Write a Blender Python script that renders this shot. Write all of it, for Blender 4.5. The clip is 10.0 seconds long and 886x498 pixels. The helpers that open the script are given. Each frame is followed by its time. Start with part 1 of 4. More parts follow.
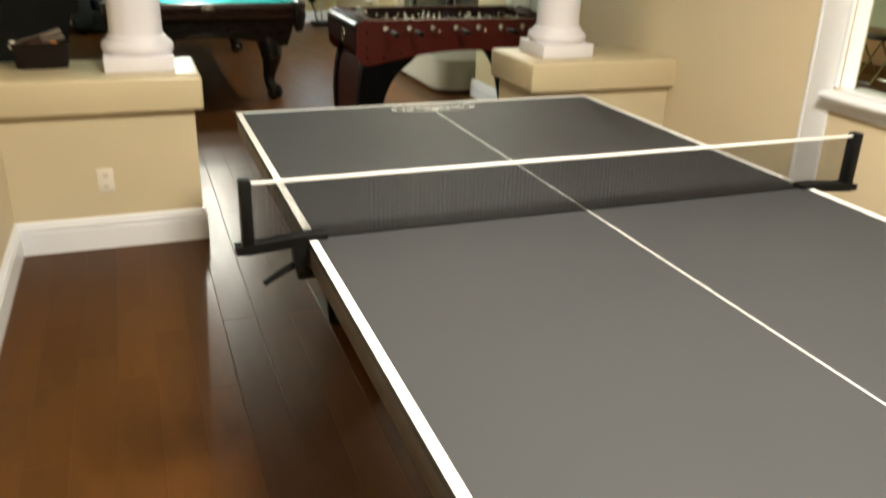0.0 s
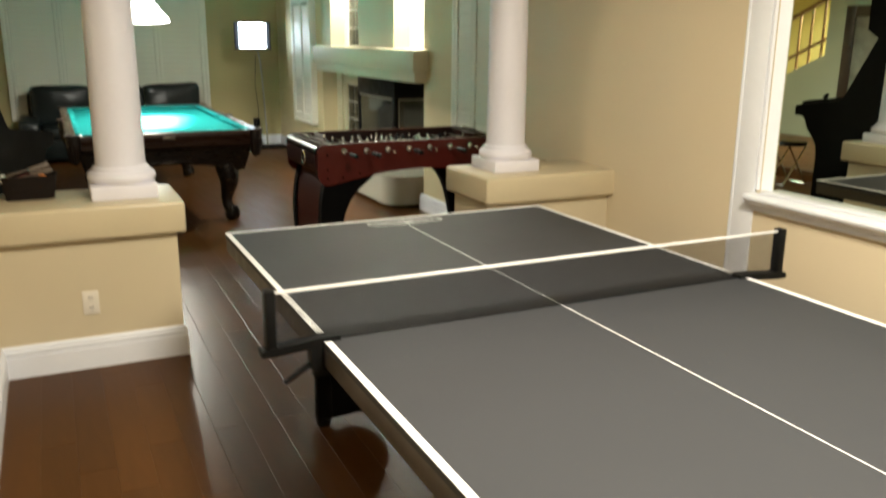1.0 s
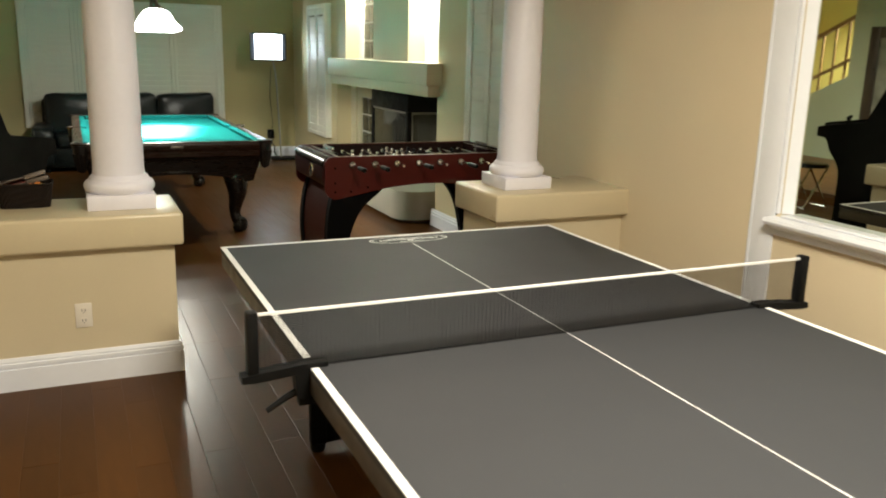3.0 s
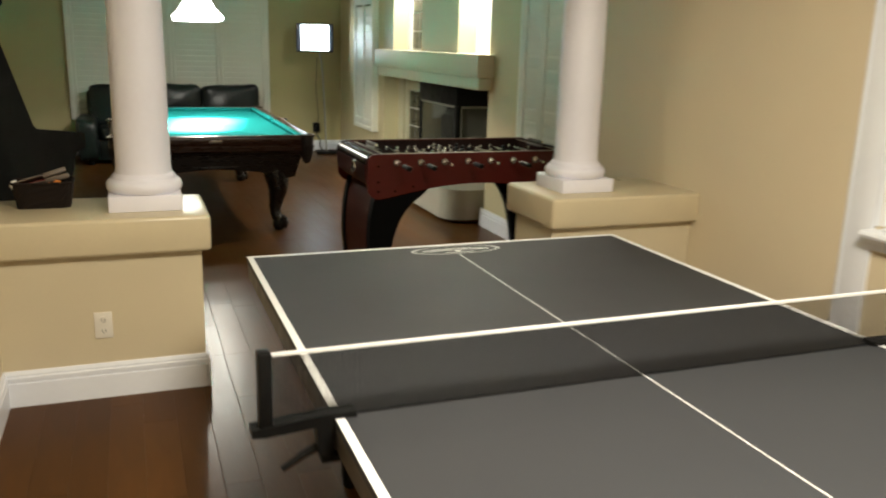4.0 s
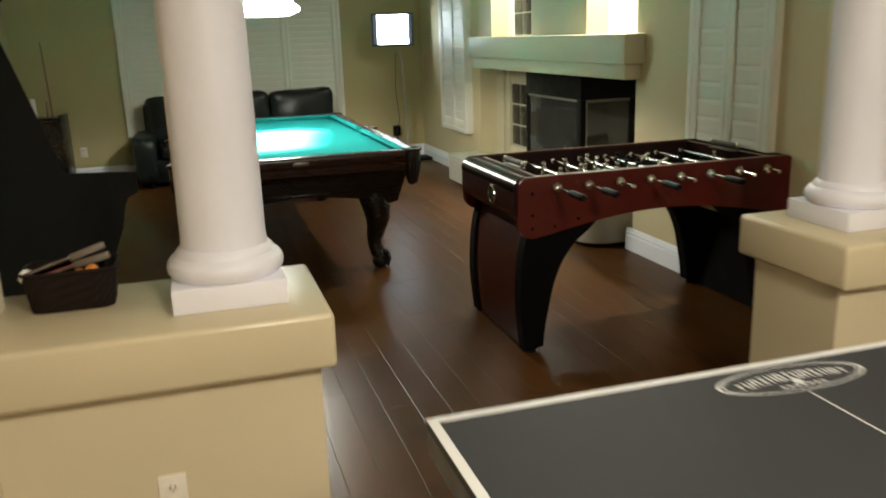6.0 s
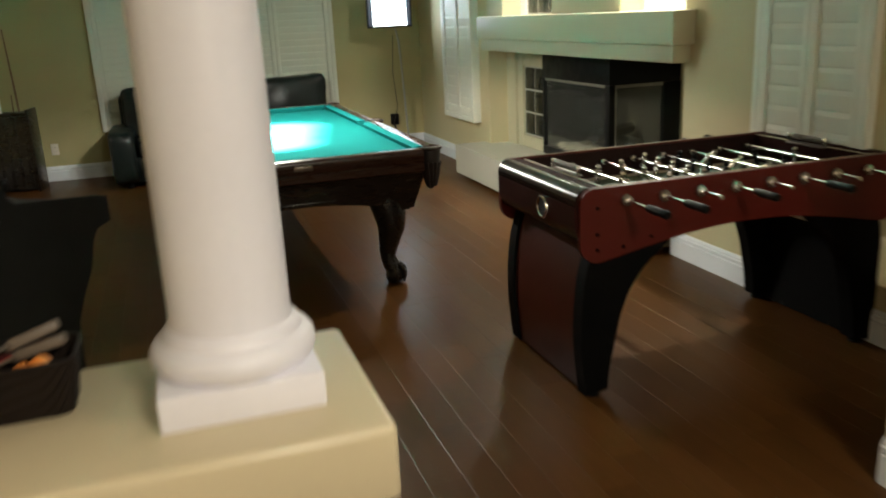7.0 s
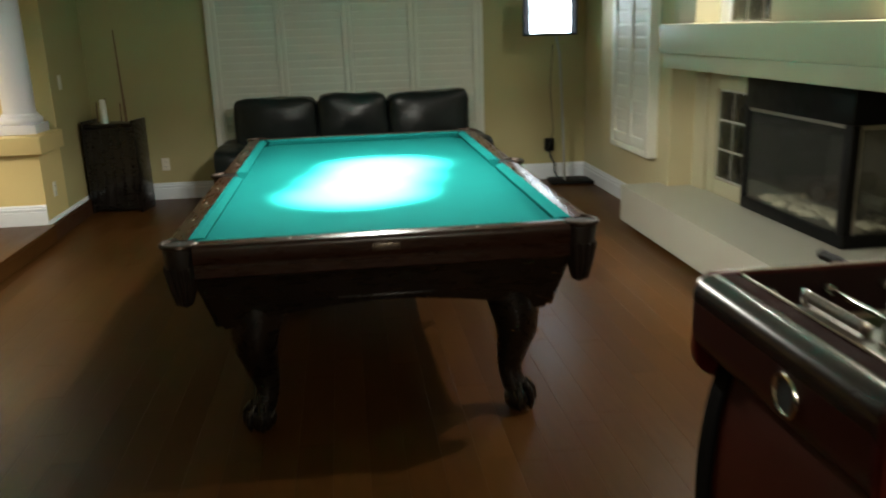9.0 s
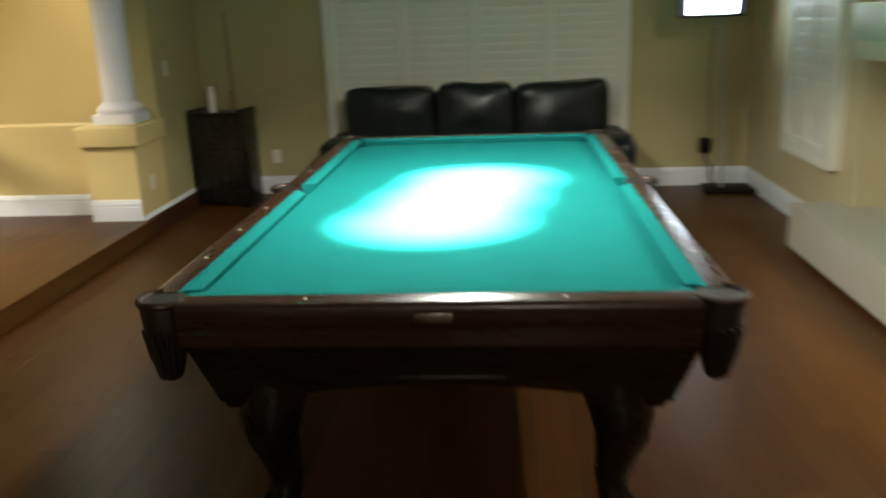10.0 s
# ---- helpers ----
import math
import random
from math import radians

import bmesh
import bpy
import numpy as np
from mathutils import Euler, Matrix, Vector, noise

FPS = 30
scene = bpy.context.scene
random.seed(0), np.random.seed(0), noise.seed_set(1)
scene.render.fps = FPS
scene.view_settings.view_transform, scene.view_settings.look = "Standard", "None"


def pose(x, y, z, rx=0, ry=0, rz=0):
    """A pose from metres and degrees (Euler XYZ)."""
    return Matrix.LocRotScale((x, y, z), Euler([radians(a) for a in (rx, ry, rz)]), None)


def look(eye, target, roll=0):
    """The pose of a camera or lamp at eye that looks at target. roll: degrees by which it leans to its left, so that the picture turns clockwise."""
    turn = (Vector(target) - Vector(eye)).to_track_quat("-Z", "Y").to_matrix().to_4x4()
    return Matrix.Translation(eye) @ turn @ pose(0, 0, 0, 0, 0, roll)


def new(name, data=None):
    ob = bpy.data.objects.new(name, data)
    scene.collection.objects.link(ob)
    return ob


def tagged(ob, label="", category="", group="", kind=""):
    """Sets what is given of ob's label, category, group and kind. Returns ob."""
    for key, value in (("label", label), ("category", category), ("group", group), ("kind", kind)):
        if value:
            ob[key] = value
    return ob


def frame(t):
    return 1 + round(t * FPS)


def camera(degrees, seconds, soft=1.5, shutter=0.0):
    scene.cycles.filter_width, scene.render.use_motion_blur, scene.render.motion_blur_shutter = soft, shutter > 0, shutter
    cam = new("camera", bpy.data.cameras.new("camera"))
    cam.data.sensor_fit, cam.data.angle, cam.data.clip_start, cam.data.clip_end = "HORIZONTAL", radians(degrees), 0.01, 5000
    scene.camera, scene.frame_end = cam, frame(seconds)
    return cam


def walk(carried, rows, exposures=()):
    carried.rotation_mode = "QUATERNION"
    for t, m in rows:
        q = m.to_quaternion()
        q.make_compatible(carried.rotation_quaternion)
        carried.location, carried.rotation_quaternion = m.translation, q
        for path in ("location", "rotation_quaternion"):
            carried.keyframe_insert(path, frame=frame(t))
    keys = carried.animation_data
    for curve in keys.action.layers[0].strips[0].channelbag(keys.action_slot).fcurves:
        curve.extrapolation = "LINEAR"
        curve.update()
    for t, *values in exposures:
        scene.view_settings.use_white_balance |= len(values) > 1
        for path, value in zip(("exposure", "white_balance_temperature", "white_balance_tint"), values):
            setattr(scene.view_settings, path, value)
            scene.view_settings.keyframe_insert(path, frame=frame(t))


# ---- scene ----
cam = camera(56.8, 10.0, soft=1.9, shutter=1.0)
PATH = [
    (0, (0.419, 0.227, 1.499), (1.08, 1.955, 0.739), 1.8),
    (0.5, (0.325, 0.091, 1.533), (1.011, 1.861, 0.9), 1.3),
    (1, (0.165, 0.029, 1.559), (0.996, 1.779, 1.06), 0.5),
    (1.5, (0.088, 0.001, 1.566), (0.923, 1.764, 1.121), 0.4),
    (2, (0.094, 0.02, 1.561), (0.921, 1.785, 1.113), 0.5),
    (2.5, (0.152, 0.055, 1.553), (0.978, 1.819, 1.098), 0.6),
    (2.7, (0.202, 0.085, 1.547), (1.021, 1.85, 1.086), 0.9),
    (4, (0.409, 0.498, 1.525), (1.102, 2.311, 1.041), 1.6),
    (4.5, (0.44, 0.818, 1.5), (1.051, 2.656, 1.003), -0.3),
    (5, (0.444, 1.192, 1.506), (0.956, 3.066, 1.031), -0.6),
    (5.5, (0.387, 1.614, 1.51), (0.926, 3.475, 1.015), -1.2),
    (5.7, (0.397, 1.789, 1.491), (0.939, 3.648, 0.99), -1.6),
    (6.9, (0.363, 2.663, 1.483), (0.956, 4.497, 0.949), -2.7),
    (7, (0.386, 2.758, 1.494), (0.973, 4.589, 0.943), -2.8),
    (7.5, (0.479, 3.129, 1.497), (1.029, 4.976, 0.965), -3.2),
    (8, (0.557, 3.567, 1.5), (1.115, 5.407, 0.951), -3.7),
    (8.5, (0.713, 3.905, 1.488), (1.138, 5.782, 0.943), -3.1),
    (9, (0.89, 4.232, 1.483), (1.107, 6.15, 0.961), -1.9),
    (9.1, (0.917, 4.315, 1.47), (1.119, 6.236, 0.95), -1.7),
    (9.5, (1.063, 4.628, 1.487), (1.146, 6.555, 0.958), -2.6),
    (10, (1.186, 5.1, 1.478), (1.033, 7.016, 0.926), -2.1),
]
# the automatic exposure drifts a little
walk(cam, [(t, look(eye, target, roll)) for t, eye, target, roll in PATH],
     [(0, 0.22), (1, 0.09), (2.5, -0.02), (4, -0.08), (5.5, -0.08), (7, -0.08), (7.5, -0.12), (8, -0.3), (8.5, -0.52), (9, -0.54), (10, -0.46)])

# ---- world and light ----
world = bpy.data.worlds.new("night")
scene.world = world
world.use_nodes = True
world.node_tree.nodes["Background"].inputs[0].default_value = (0.02, 0.025, 0.04, 1)
world.node_tree.nodes["Background"].inputs[1].default_value = 0.3
WARM = (1.0, 0.915, 0.75)


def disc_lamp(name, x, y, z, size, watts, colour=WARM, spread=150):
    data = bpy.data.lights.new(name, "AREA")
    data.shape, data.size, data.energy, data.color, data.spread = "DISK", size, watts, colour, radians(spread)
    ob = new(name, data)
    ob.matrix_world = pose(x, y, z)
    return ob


def spot_lamp(name, x, y, z, degrees, watts, colour, blend, radius):
    data = bpy.data.lights.new(name, "SPOT")
    data.spot_size, data.energy, data.color, data.spot_blend, data.shadow_soft_size = radians(degrees), watts, colour, blend, radius
    ob = new(name, data)
    ob.matrix_world = pose(x, y, z)
    return ob


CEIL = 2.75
# x, y, watts, width, spread of each unseen lamp at the ceiling
# those at 1.5, 3.9 and -3.3, 7.6 are added fill for dim walls
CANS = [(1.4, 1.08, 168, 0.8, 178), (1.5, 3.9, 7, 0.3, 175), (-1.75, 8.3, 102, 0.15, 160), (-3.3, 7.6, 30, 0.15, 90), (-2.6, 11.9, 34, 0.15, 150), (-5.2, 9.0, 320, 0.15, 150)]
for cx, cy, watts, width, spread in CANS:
    disc_lamp("unseen_lamp", cx, cy, CEIL - 0.03, width, watts, WARM, spread)
SHADES = [(0.985, 7.95), (1.01, 8.40), (1.035, 8.85)]
for (sx, sy), (ax, ay) in zip(SHADES, ((0.93, 7.98), (1.00, 8.36), (1.07, 8.74))):
    spot_lamp("billiard_bulb", sx, sy, 1.665, 48, 5200, (1.0, 0.97, 0.90), 1.0, 0.06).matrix_world = look((sx, sy, 1.665), (ax, ay, 0.76))
    spot_lamp("billiard_glow", sx, sy, 1.66, 158, 52, (1.0, 0.95, 0.82), 0.2, 0.025)
for ny, watts in ((7.42, 63), (9.15, 38)):
    disc_lamp("niche_light", 3.31, ny, 2.47, 0.09, watts, (1.0, 0.94, 0.80), 170)


# ---- materials ----
def material(name, colour, rough=0.5, metal=0.0, vary=0.15, scale=6.0, bump=0.0, bump_scale=60.0, stretch=(1, 1, 1), coat=0.0, random_amount=0.0, emit=None, glow=0.0, spec=0.5, rough_vary=0.08, island=0.0):
    m = bpy.data.materials.new(name)
    m.use_nodes = True
    t = m.node_tree
    n, l = t.nodes, t.links
    b = n["Principled BSDF"]
    coord = n.new("ShaderNodeTexCoord")
    mapping = n.new("ShaderNodeMapping")
    mapping.inputs["Scale"].default_value = stretch
    l.new(coord.outputs["Object"], mapping.inputs["Vector"])
    big = n.new("ShaderNodeTexNoise")
    big.inputs["Scale"].default_value, big.inputs["Detail"].default_value = scale, 5
    fine = n.new("ShaderNodeTexNoise")
    fine.inputs["Scale"].default_value, fine.inputs["Detail"].default_value = bump_scale, 3
    l.new(mapping.outputs["Vector"], big.inputs["Vector"])
    l.new(mapping.outputs["Vector"], fine.inputs["Vector"])
    mixed = n.new("ShaderNodeMath")
    mixed.operation = "MULTIPLY_ADD"
    l.new(fine.outputs["Fac"], mixed.inputs[0])
    mixed.inputs[1].default_value = 0.4
    l.new(big.outputs["Fac"], mixed.inputs[2])
    ramp = n.new("ShaderNodeMapRange")
    ramp.inputs["From Min"].default_value, ramp.inputs["From Max"].default_value = 0.35, 1.05
    ramp.inputs["To Min"].default_value, ramp.inputs["To Max"].default_value = 1 - vary, 1 + vary
    l.new(mixed.outputs[0], ramp.inputs["Value"])
    value = ramp.outputs["Result"]
    if random_amount or island:
        random_amount = random_amount or island
        info = n.new("ShaderNodeNewGeometry" if island else "ShaderNodeObjectInfo")
        r = n.new("ShaderNodeMapRange")
        r.inputs["To Min"].default_value, r.inputs["To Max"].default_value = 1 - random_amount, 1 + random_amount
        l.new(info.outputs["Random Per Island" if island else "Random"], r.inputs["Value"])
        both = n.new("ShaderNodeMath")
        both.operation = "MULTIPLY"
        l.new(value, both.inputs[0])
        l.new(r.outputs["Result"], both.inputs[1])
        value = both.outputs[0]
    tint = n.new("ShaderNodeMix")
    tint.data_type, tint.blend_type = "RGBA", "MULTIPLY"
    tint.inputs["Factor"].default_value = 1
    tint.inputs[6].default_value = (*colour, 1)
    l.new(value, tint.inputs[7])
    l.new(tint.outputs[2], b.inputs["Base Color"])
    rr = n.new("ShaderNodeMapRange")
    rr.inputs["From Min"].default_value, rr.inputs["From Max"].default_value = 0.3, 0.7
    rr.inputs["To Min"].default_value, rr.inputs["To Max"].default_value = max(0.02, rough - rough_vary), min(1, rough + rough_vary)
    l.new(big.outputs["Fac"], rr.inputs["Value"])
    l.new(rr.outputs["Result"], b.inputs["Roughness"])
    b.inputs["Metallic"].default_value = metal
    b.inputs["Specular IOR Level"].default_value = spec
    b.inputs["Coat Weight"].default_value = coat
    b.inputs["Coat Roughness"].default_value = 0.12
    if bump:
        bm_node = n.new("ShaderNodeBump")
        bm_node.inputs["Strength"].default_value, bm_node.inputs["Distance"].default_value = bump, 0.002
        l.new(fine.outputs["Fac"], bm_node.inputs["Height"])
        l.new(bm_node.outputs["Normal"], b.inputs["Normal"])
    if emit:
        b.inputs["Emission Color"].default_value = (*emit, 1)
        b.inputs["Emission Strength"].default_value = glow
    return m


def glass_material(name, colour=(0.9, 0.95, 0.92), rough=0.02, bump=0.0, ior=1.45, clear=1.0):
    m = bpy.data.materials.new(name)
    m.use_nodes = True
    n, l = m.node_tree.nodes, m.node_tree.links
    b = n["Principled BSDF"]
    b.inputs["Base Color"].default_value = (*colour, 1)
    b.inputs["Roughness"].default_value = rough
    b.inputs["Transmission Weight"].default_value = clear
    b.inputs["IOR"].default_value = ior
    if bump:
        coord, tex, node = n.new("ShaderNodeTexCoord"), n.new("ShaderNodeTexNoise"), n.new("ShaderNodeBump")
        tex.inputs["Scale"].default_value = 22
        node.inputs["Strength"].default_value, node.inputs["Distance"].default_value = bump, 0.01
        l.new(coord.outputs["Object"], tex.inputs["Vector"])
        l.new(tex.outputs["Fac"], node.inputs["Height"])
        l.new(node.outputs["Normal"], b.inputs["Normal"])
    return m


M = {
    "tan": material("tan_wall_paint", (0.645, 0.55, 0.385), 0.55, vary=0.05, scale=1.5, bump=0.25, bump_scale=160),
    "olive": material("olive_wall_paint", (0.42, 0.36, 0.18), 0.6, vary=0.06, scale=1.5, bump=0.25, bump_scale=160),
    # the tan paint again, its tint standing in for the pool room light
    "tan_pool_tint": material("tan_wall_paint_pool_tint", (0.55, 0.475, 0.295), 0.6, vary=0.05, scale=1.5, bump=0.25, bump_scale=160),
    "cap": material("semigloss_cream_cap", (0.57, 0.49, 0.33), 0.30, vary=0.04, scale=2.5, bump=0.05, bump_scale=60, rough_vary=0.03),
    "cream": material("cream_stucco", (0.60, 0.52, 0.36), 0.42, vary=0.05, scale=2.5, bump=0.2, bump_scale=120),
    "yellow": material("yellow_wall_paint", (0.66, 0.52, 0.24), 0.6, vary=0.06, scale=1.5, bump=0.25, bump_scale=150),
    "lemon": material("lemon_yellow_wall_paint", (0.68, 0.60, 0.20), 0.6, vary=0.06, scale=1.5, bump=0.25, bump_scale=150),
    "sage": material("sage_wall_paint", (0.34, 0.38, 0.28), 0.6, vary=0.06, scale=1.5, bump=0.25, bump_scale=150),
    "plaster": material("fireplace_plaster", (0.47, 0.435, 0.30), 0.55, vary=0.06, scale=2.0, bump=0.2, bump_scale=140),
    "ceiling": material("ceiling_paint", (0.48, 0.44, 0.34), 0.8, vary=0.04, scale=2.0, bump=0.4, bump_scale=90),
    "white": material("white_trim_paint", (0.79, 0.815, 0.87), 0.35, vary=0.04, scale=3.0, bump=0.06, bump_scale=40),
    "column": material("white_column_paint", (0.75, 0.745, 0.83), 0.40, vary=0.04, scale=3.0, bump=0.08, bump_scale=50),
    "plank": material("dark_walnut_plank", (0.072, 0.0295, 0.0078), 0.33, vary=0.18, scale=2.0, bump=0.3, bump_scale=7, stretch=(4, 0.8, 4), spec=0.085, random_amount=0.14, rough_vary=0.03),
    "plank_far": material("dark_walnut_plank_field", (0.072, 0.0295, 0.0078), 0.33, vary=0.18, scale=2.0, bump=0.3, bump_scale=7, stretch=(4, 0.8, 4), spec=0.085, rough_vary=0.03, island=0.14),
    "plank_base": material("dark_floor_joint", (0.045, 0.016, 0.005), 0.5, vary=0.3),
    "tile": material("pale_hearth_stone", (0.47, 0.45, 0.38), 0.34, vary=0.025, scale=5.0, bump=0.03, bump_scale=30, rough_vary=0.015),
    "table_top": material("charcoal_table_laminate", (0.0280, 0.0292, 0.0325), 0.6, vary=0.03, scale=3.0, bump=0.04, bump_scale=400, spec=0.24, rough_vary=0.02),
    "line": material("white_line_paint", (0.65, 0.655, 0.655), 0.5, vary=0.05, scale=20),
    "apron": material("grey_brown_table_edge", (0.030, 0.023, 0.016), 0.5, vary=0.1, scale=10),
    "black_steel": material("black_coated_steel", (0.003, 0.003, 0.003), 0.6, vary=0.2, scale=14, bump=0.03, spec=0.05),
    "black_plastic": material("black_plastic", (0.004, 0.004, 0.004), 0.55, vary=0.15, scale=20, spec=0.12),
    "net": material("black_net_cord", (0.008, 0.008, 0.009), 0.9, vary=0.1, scale=50, spec=0.1),
    "cloth": material("teal_billiard_cloth", (0.0085, 0.158, 0.154), 0.98, vary=0.06, scale=9, bump=0.3, bump_scale=900, spec=0.02),
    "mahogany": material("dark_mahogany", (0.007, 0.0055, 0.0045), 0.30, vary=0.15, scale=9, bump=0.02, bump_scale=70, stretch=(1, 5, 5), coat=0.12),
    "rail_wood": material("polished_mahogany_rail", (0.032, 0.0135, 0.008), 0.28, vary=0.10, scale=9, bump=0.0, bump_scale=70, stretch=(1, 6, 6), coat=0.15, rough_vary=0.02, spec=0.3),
    "leather_pocket": material("brown_pocket_leather", (0.011, 0.007, 0.0055), 0.5, vary=0.3, scale=30, bump=0.3, bump_scale=200),
    "brass": material("aged_pewter", (0.20, 0.18, 0.155), 0.3, 1.0, vary=0.15, scale=30),
    "rim": material("dark_bronze_rim", (0.045, 0.032, 0.025), 0.38, 0.8, vary=0.25, scale=30),
    "inlay": material("pearl_inlay", (0.75, 0.70, 0.60), 0.25, vary=0.1, scale=60),
    "red": material("cherry_red_laminate", (0.074, 0.0075, 0.0052), 0.34, vary=0.08, scale=6, bump=0.0, bump_scale=50, stretch=(1, 5, 5), coat=0.0, spec=0.3, rough_vary=0.015),
    "wine": material("dark_wine_laminate", (0.028, 0.0055, 0.0045), 0.36, vary=0.10, scale=6, bump=0.0, bump_scale=50, stretch=(5, 1, 5), coat=0.0, spec=0.25, rough_vary=0.015),
    "leg_red": material("dark_red_leg_laminate", (0.046, 0.0085, 0.005), 0.38, vary=0.12, scale=6, stretch=(5, 1, 5), spec=0.2, rough_vary=0.015),
    "matt_liner": material("matt_dark_red_lining", (0.020, 0.006, 0.005), 0.75, vary=0.15, scale=8, spec=0.04),
    "liner": material("dark_red_lining", (0.016, 0.005, 0.004), 0.5, vary=0.15, scale=8, spec=0.2),
    "roll": material("glossy_dark_corner_roll", (0.016, 0.008, 0.0065), 0.24, 0.0, vary=0.1, scale=12, spec=0.22, rough_vary=0.02),
    "chrome": material("chrome", (0.75, 0.73, 0.70), 0.12, 1.0, vary=0.04, scale=30, rough_vary=0.04),
    "bead": material("beige_score_plastic", (0.11, 0.09, 0.07), 0.5, 0.0, vary=0.15, scale=40),
    "dull_metal": material("silver_plated_plastic", (0.50, 0.47, 0.43), 0.20, 0.9, vary=0.12, scale=40),
    "field": material("green_playing_field", (0.05, 0.085, 0.035), 0.4, vary=0.1, scale=8),
    "field_edge": material("pale_field_border", (0.30, 0.25, 0.17), 0.4, vary=0.08, scale=8),
    "leather": material("black_sofa_leather", (0.005, 0.008, 0.008), 0.36, vary=0.4, scale=6, bump=0.6, bump_scale=14, spec=0.28),
    "shutter": material("white_shutter_paint", (0.74, 0.74, 0.67), 0.45, vary=0.04, scale=5),
    "tv_bezel": material("dark_tv_bezel", (0.016, 0.018, 0.024), 0.25, vary=0.1, scale=20),
    "screen": material("lit_screen_white", (0.1, 0.1, 0.1), 0.3, vary=0.02, emit=(0.78, 0.91, 1.0), glow=16.0),
    "screen_dim": material("lit_screen_grey", (0.05, 0.05, 0.06), 0.3, vary=0.02, emit=(0.30, 0.36, 0.48), glow=0.25),
    "shade": material("frosted_lamp_glass", (0.85, 0.83, 0.75), 0.4, vary=0.04, scale=10, emit=(0.96, 1.0, 0.93), glow=16.0),
    "lamp_metal": material("dark_bronze_lamp_metal", (0.05, 0.035, 0.025), 0.4, 0.8, vary=0.2, scale=30),
    "pole_grey": material("pale_grey_pole", (0.33, 0.33, 0.30), 0.45, 0.0, vary=0.1, scale=20),
    "frame_metal": material("dull_grey_frame_metal", (0.30, 0.29, 0.25), 0.4, 0.7, vary=0.15, scale=20),
    "firebox": material("black_firebox_metal", (0.004, 0.004, 0.004), 0.5, vary=0.2, scale=12, spec=0.15),
    "brick": material("sooty_firebrick", (0.022, 0.020, 0.017), 0.85, vary=0.35, scale=8, bump=0.5, bump_scale=40),
    "ember": material("pale_ember_bed", (0.30, 0.28, 0.22), 0.9, vary=0.4, scale=40, bump=1.0, bump_scale=90),
    "bark": material("charred_log", (0.010, 0.009, 0.008), 0.9, vary=0.5, scale=20, bump=1.0, bump_scale=60),
    # near-black that stands in for darkness outdoors and inside holes
    "night": material("painted_dark", (0.006, 0.007, 0.010), 0.9, vary=0.1),
    "mortar": material("white_block_mortar", (0.50, 0.49, 0.44), 0.6, vary=0.05, scale=20),
    "block": glass_material("wavy_glass_block", (0.34, 0.39, 0.36), 0.08, 0.8),
    "fire_glass": glass_material("smoked_fire_glass", (0.62, 0.64, 0.58), 0.05, 0.0, 1.6, 0.98),
    "bulb": material("lit_lamp_bulb", (0.9, 0.88, 0.8), 0.4, vary=0.02, emit=(1.0, 0.96, 0.88), glow=35.0),
    "pane": glass_material("clear_glass", (0.95, 0.97, 0.96), 0.01),
    "cabinet": material("black_arcade_laminate", (0.005, 0.0055, 0.0045), 0.75, vary=0.15, scale=8, bump=0.05, bump_scale=90, spec=0.15),
    "arcade_screen": material("dark_arcade_screen", (0.005, 0.006, 0.006), 0.6, vary=0.1, spec=0.08),
    "wicker": material("dark_brown_wicker", (0.009, 0.005, 0.003), 0.75, vary=0.4, scale=30, bump=0.4, bump_scale=120, spec=0.2),
    "bat_wood": material("pale_bat_wood", (0.13, 0.10, 0.075), 0.5, vary=0.2, scale=20, stretch=(1, 8, 1)),
    "bat_red": material("red_bat_rubber", (0.22, 0.02, 0.015), 0.7, vary=0.15, scale=40),
    "bat_black": material("grey_bat_rubber", (0.045, 0.04, 0.036), 0.6, vary=0.15, scale=40),
    "ball_white": material("white_ball", (0.85, 0.83, 0.78), 0.4, vary=0.03),
    "ball_orange": material("orange_ball", (0.75, 0.25, 0.05), 0.4, vary=0.05),
    "plate": material("ivory_outlet_plastic", (0.74, 0.69, 0.60), 0.35, vary=0.03, scale=20),
    "slot": material("dark_outlet_slot", (0.05, 0.04, 0.03), 0.6, vary=0.1),
    "cue": material("maple_cue", (0.18, 0.10, 0.05), 0.3, vary=0.3, scale=20, stretch=(6, 6, 1)),
    "picture": material("faded_landscape_print", (0.16, 0.16, 0.13), 0.35, vary=0.7, scale=4),
    "frame_wood": material("dark_picture_frame", (0.035, 0.025, 0.018), 0.35, vary=0.3, scale=15),
    "oak": material("stained_oak_rail", (0.22, 0.13, 0.05), 0.4, vary=0.3, scale=10, stretch=(1, 4, 1)),
    "cable": material("black_cable", (0.012, 0.012, 0.012), 0.5, vary=0.1),
}
mirror = bpy.data.materials.new("dim_mirror")
mirror.use_nodes = True
mb = mirror.node_tree.nodes["Principled BSDF"]
mb.inputs["Base Color"].default_value, mb.inputs["Metallic"].default_value, mb.inputs["Roughness"].default_value = (0.66, 0.70, 0.62, 1), 1.0, 0.01
M["mirror"] = mirror


# ---- mesh helpers ----
def link(name, bm, mat, parent=None, label="", smooth=False):
    mesh = bpy.data.meshes.new(name)
    bmesh.ops.recalc_face_normals(bm, faces=bm.faces)
    bm.to_mesh(mesh)
    bm.free()
    mesh.materials.append(M[mat])
    if smooth:
        for p in mesh.polygons:
            p.use_smooth = True
        mesh.set_sharp_from_angle(angle=radians(38))
    ob = new(name, mesh)
    ob.parent = parent
    if label:
        ob["label"] = label
    return ob


def part(name, bm, mat, parent, label="", smooth=True):
    return link(name, bm, mat, parent, label, smooth)


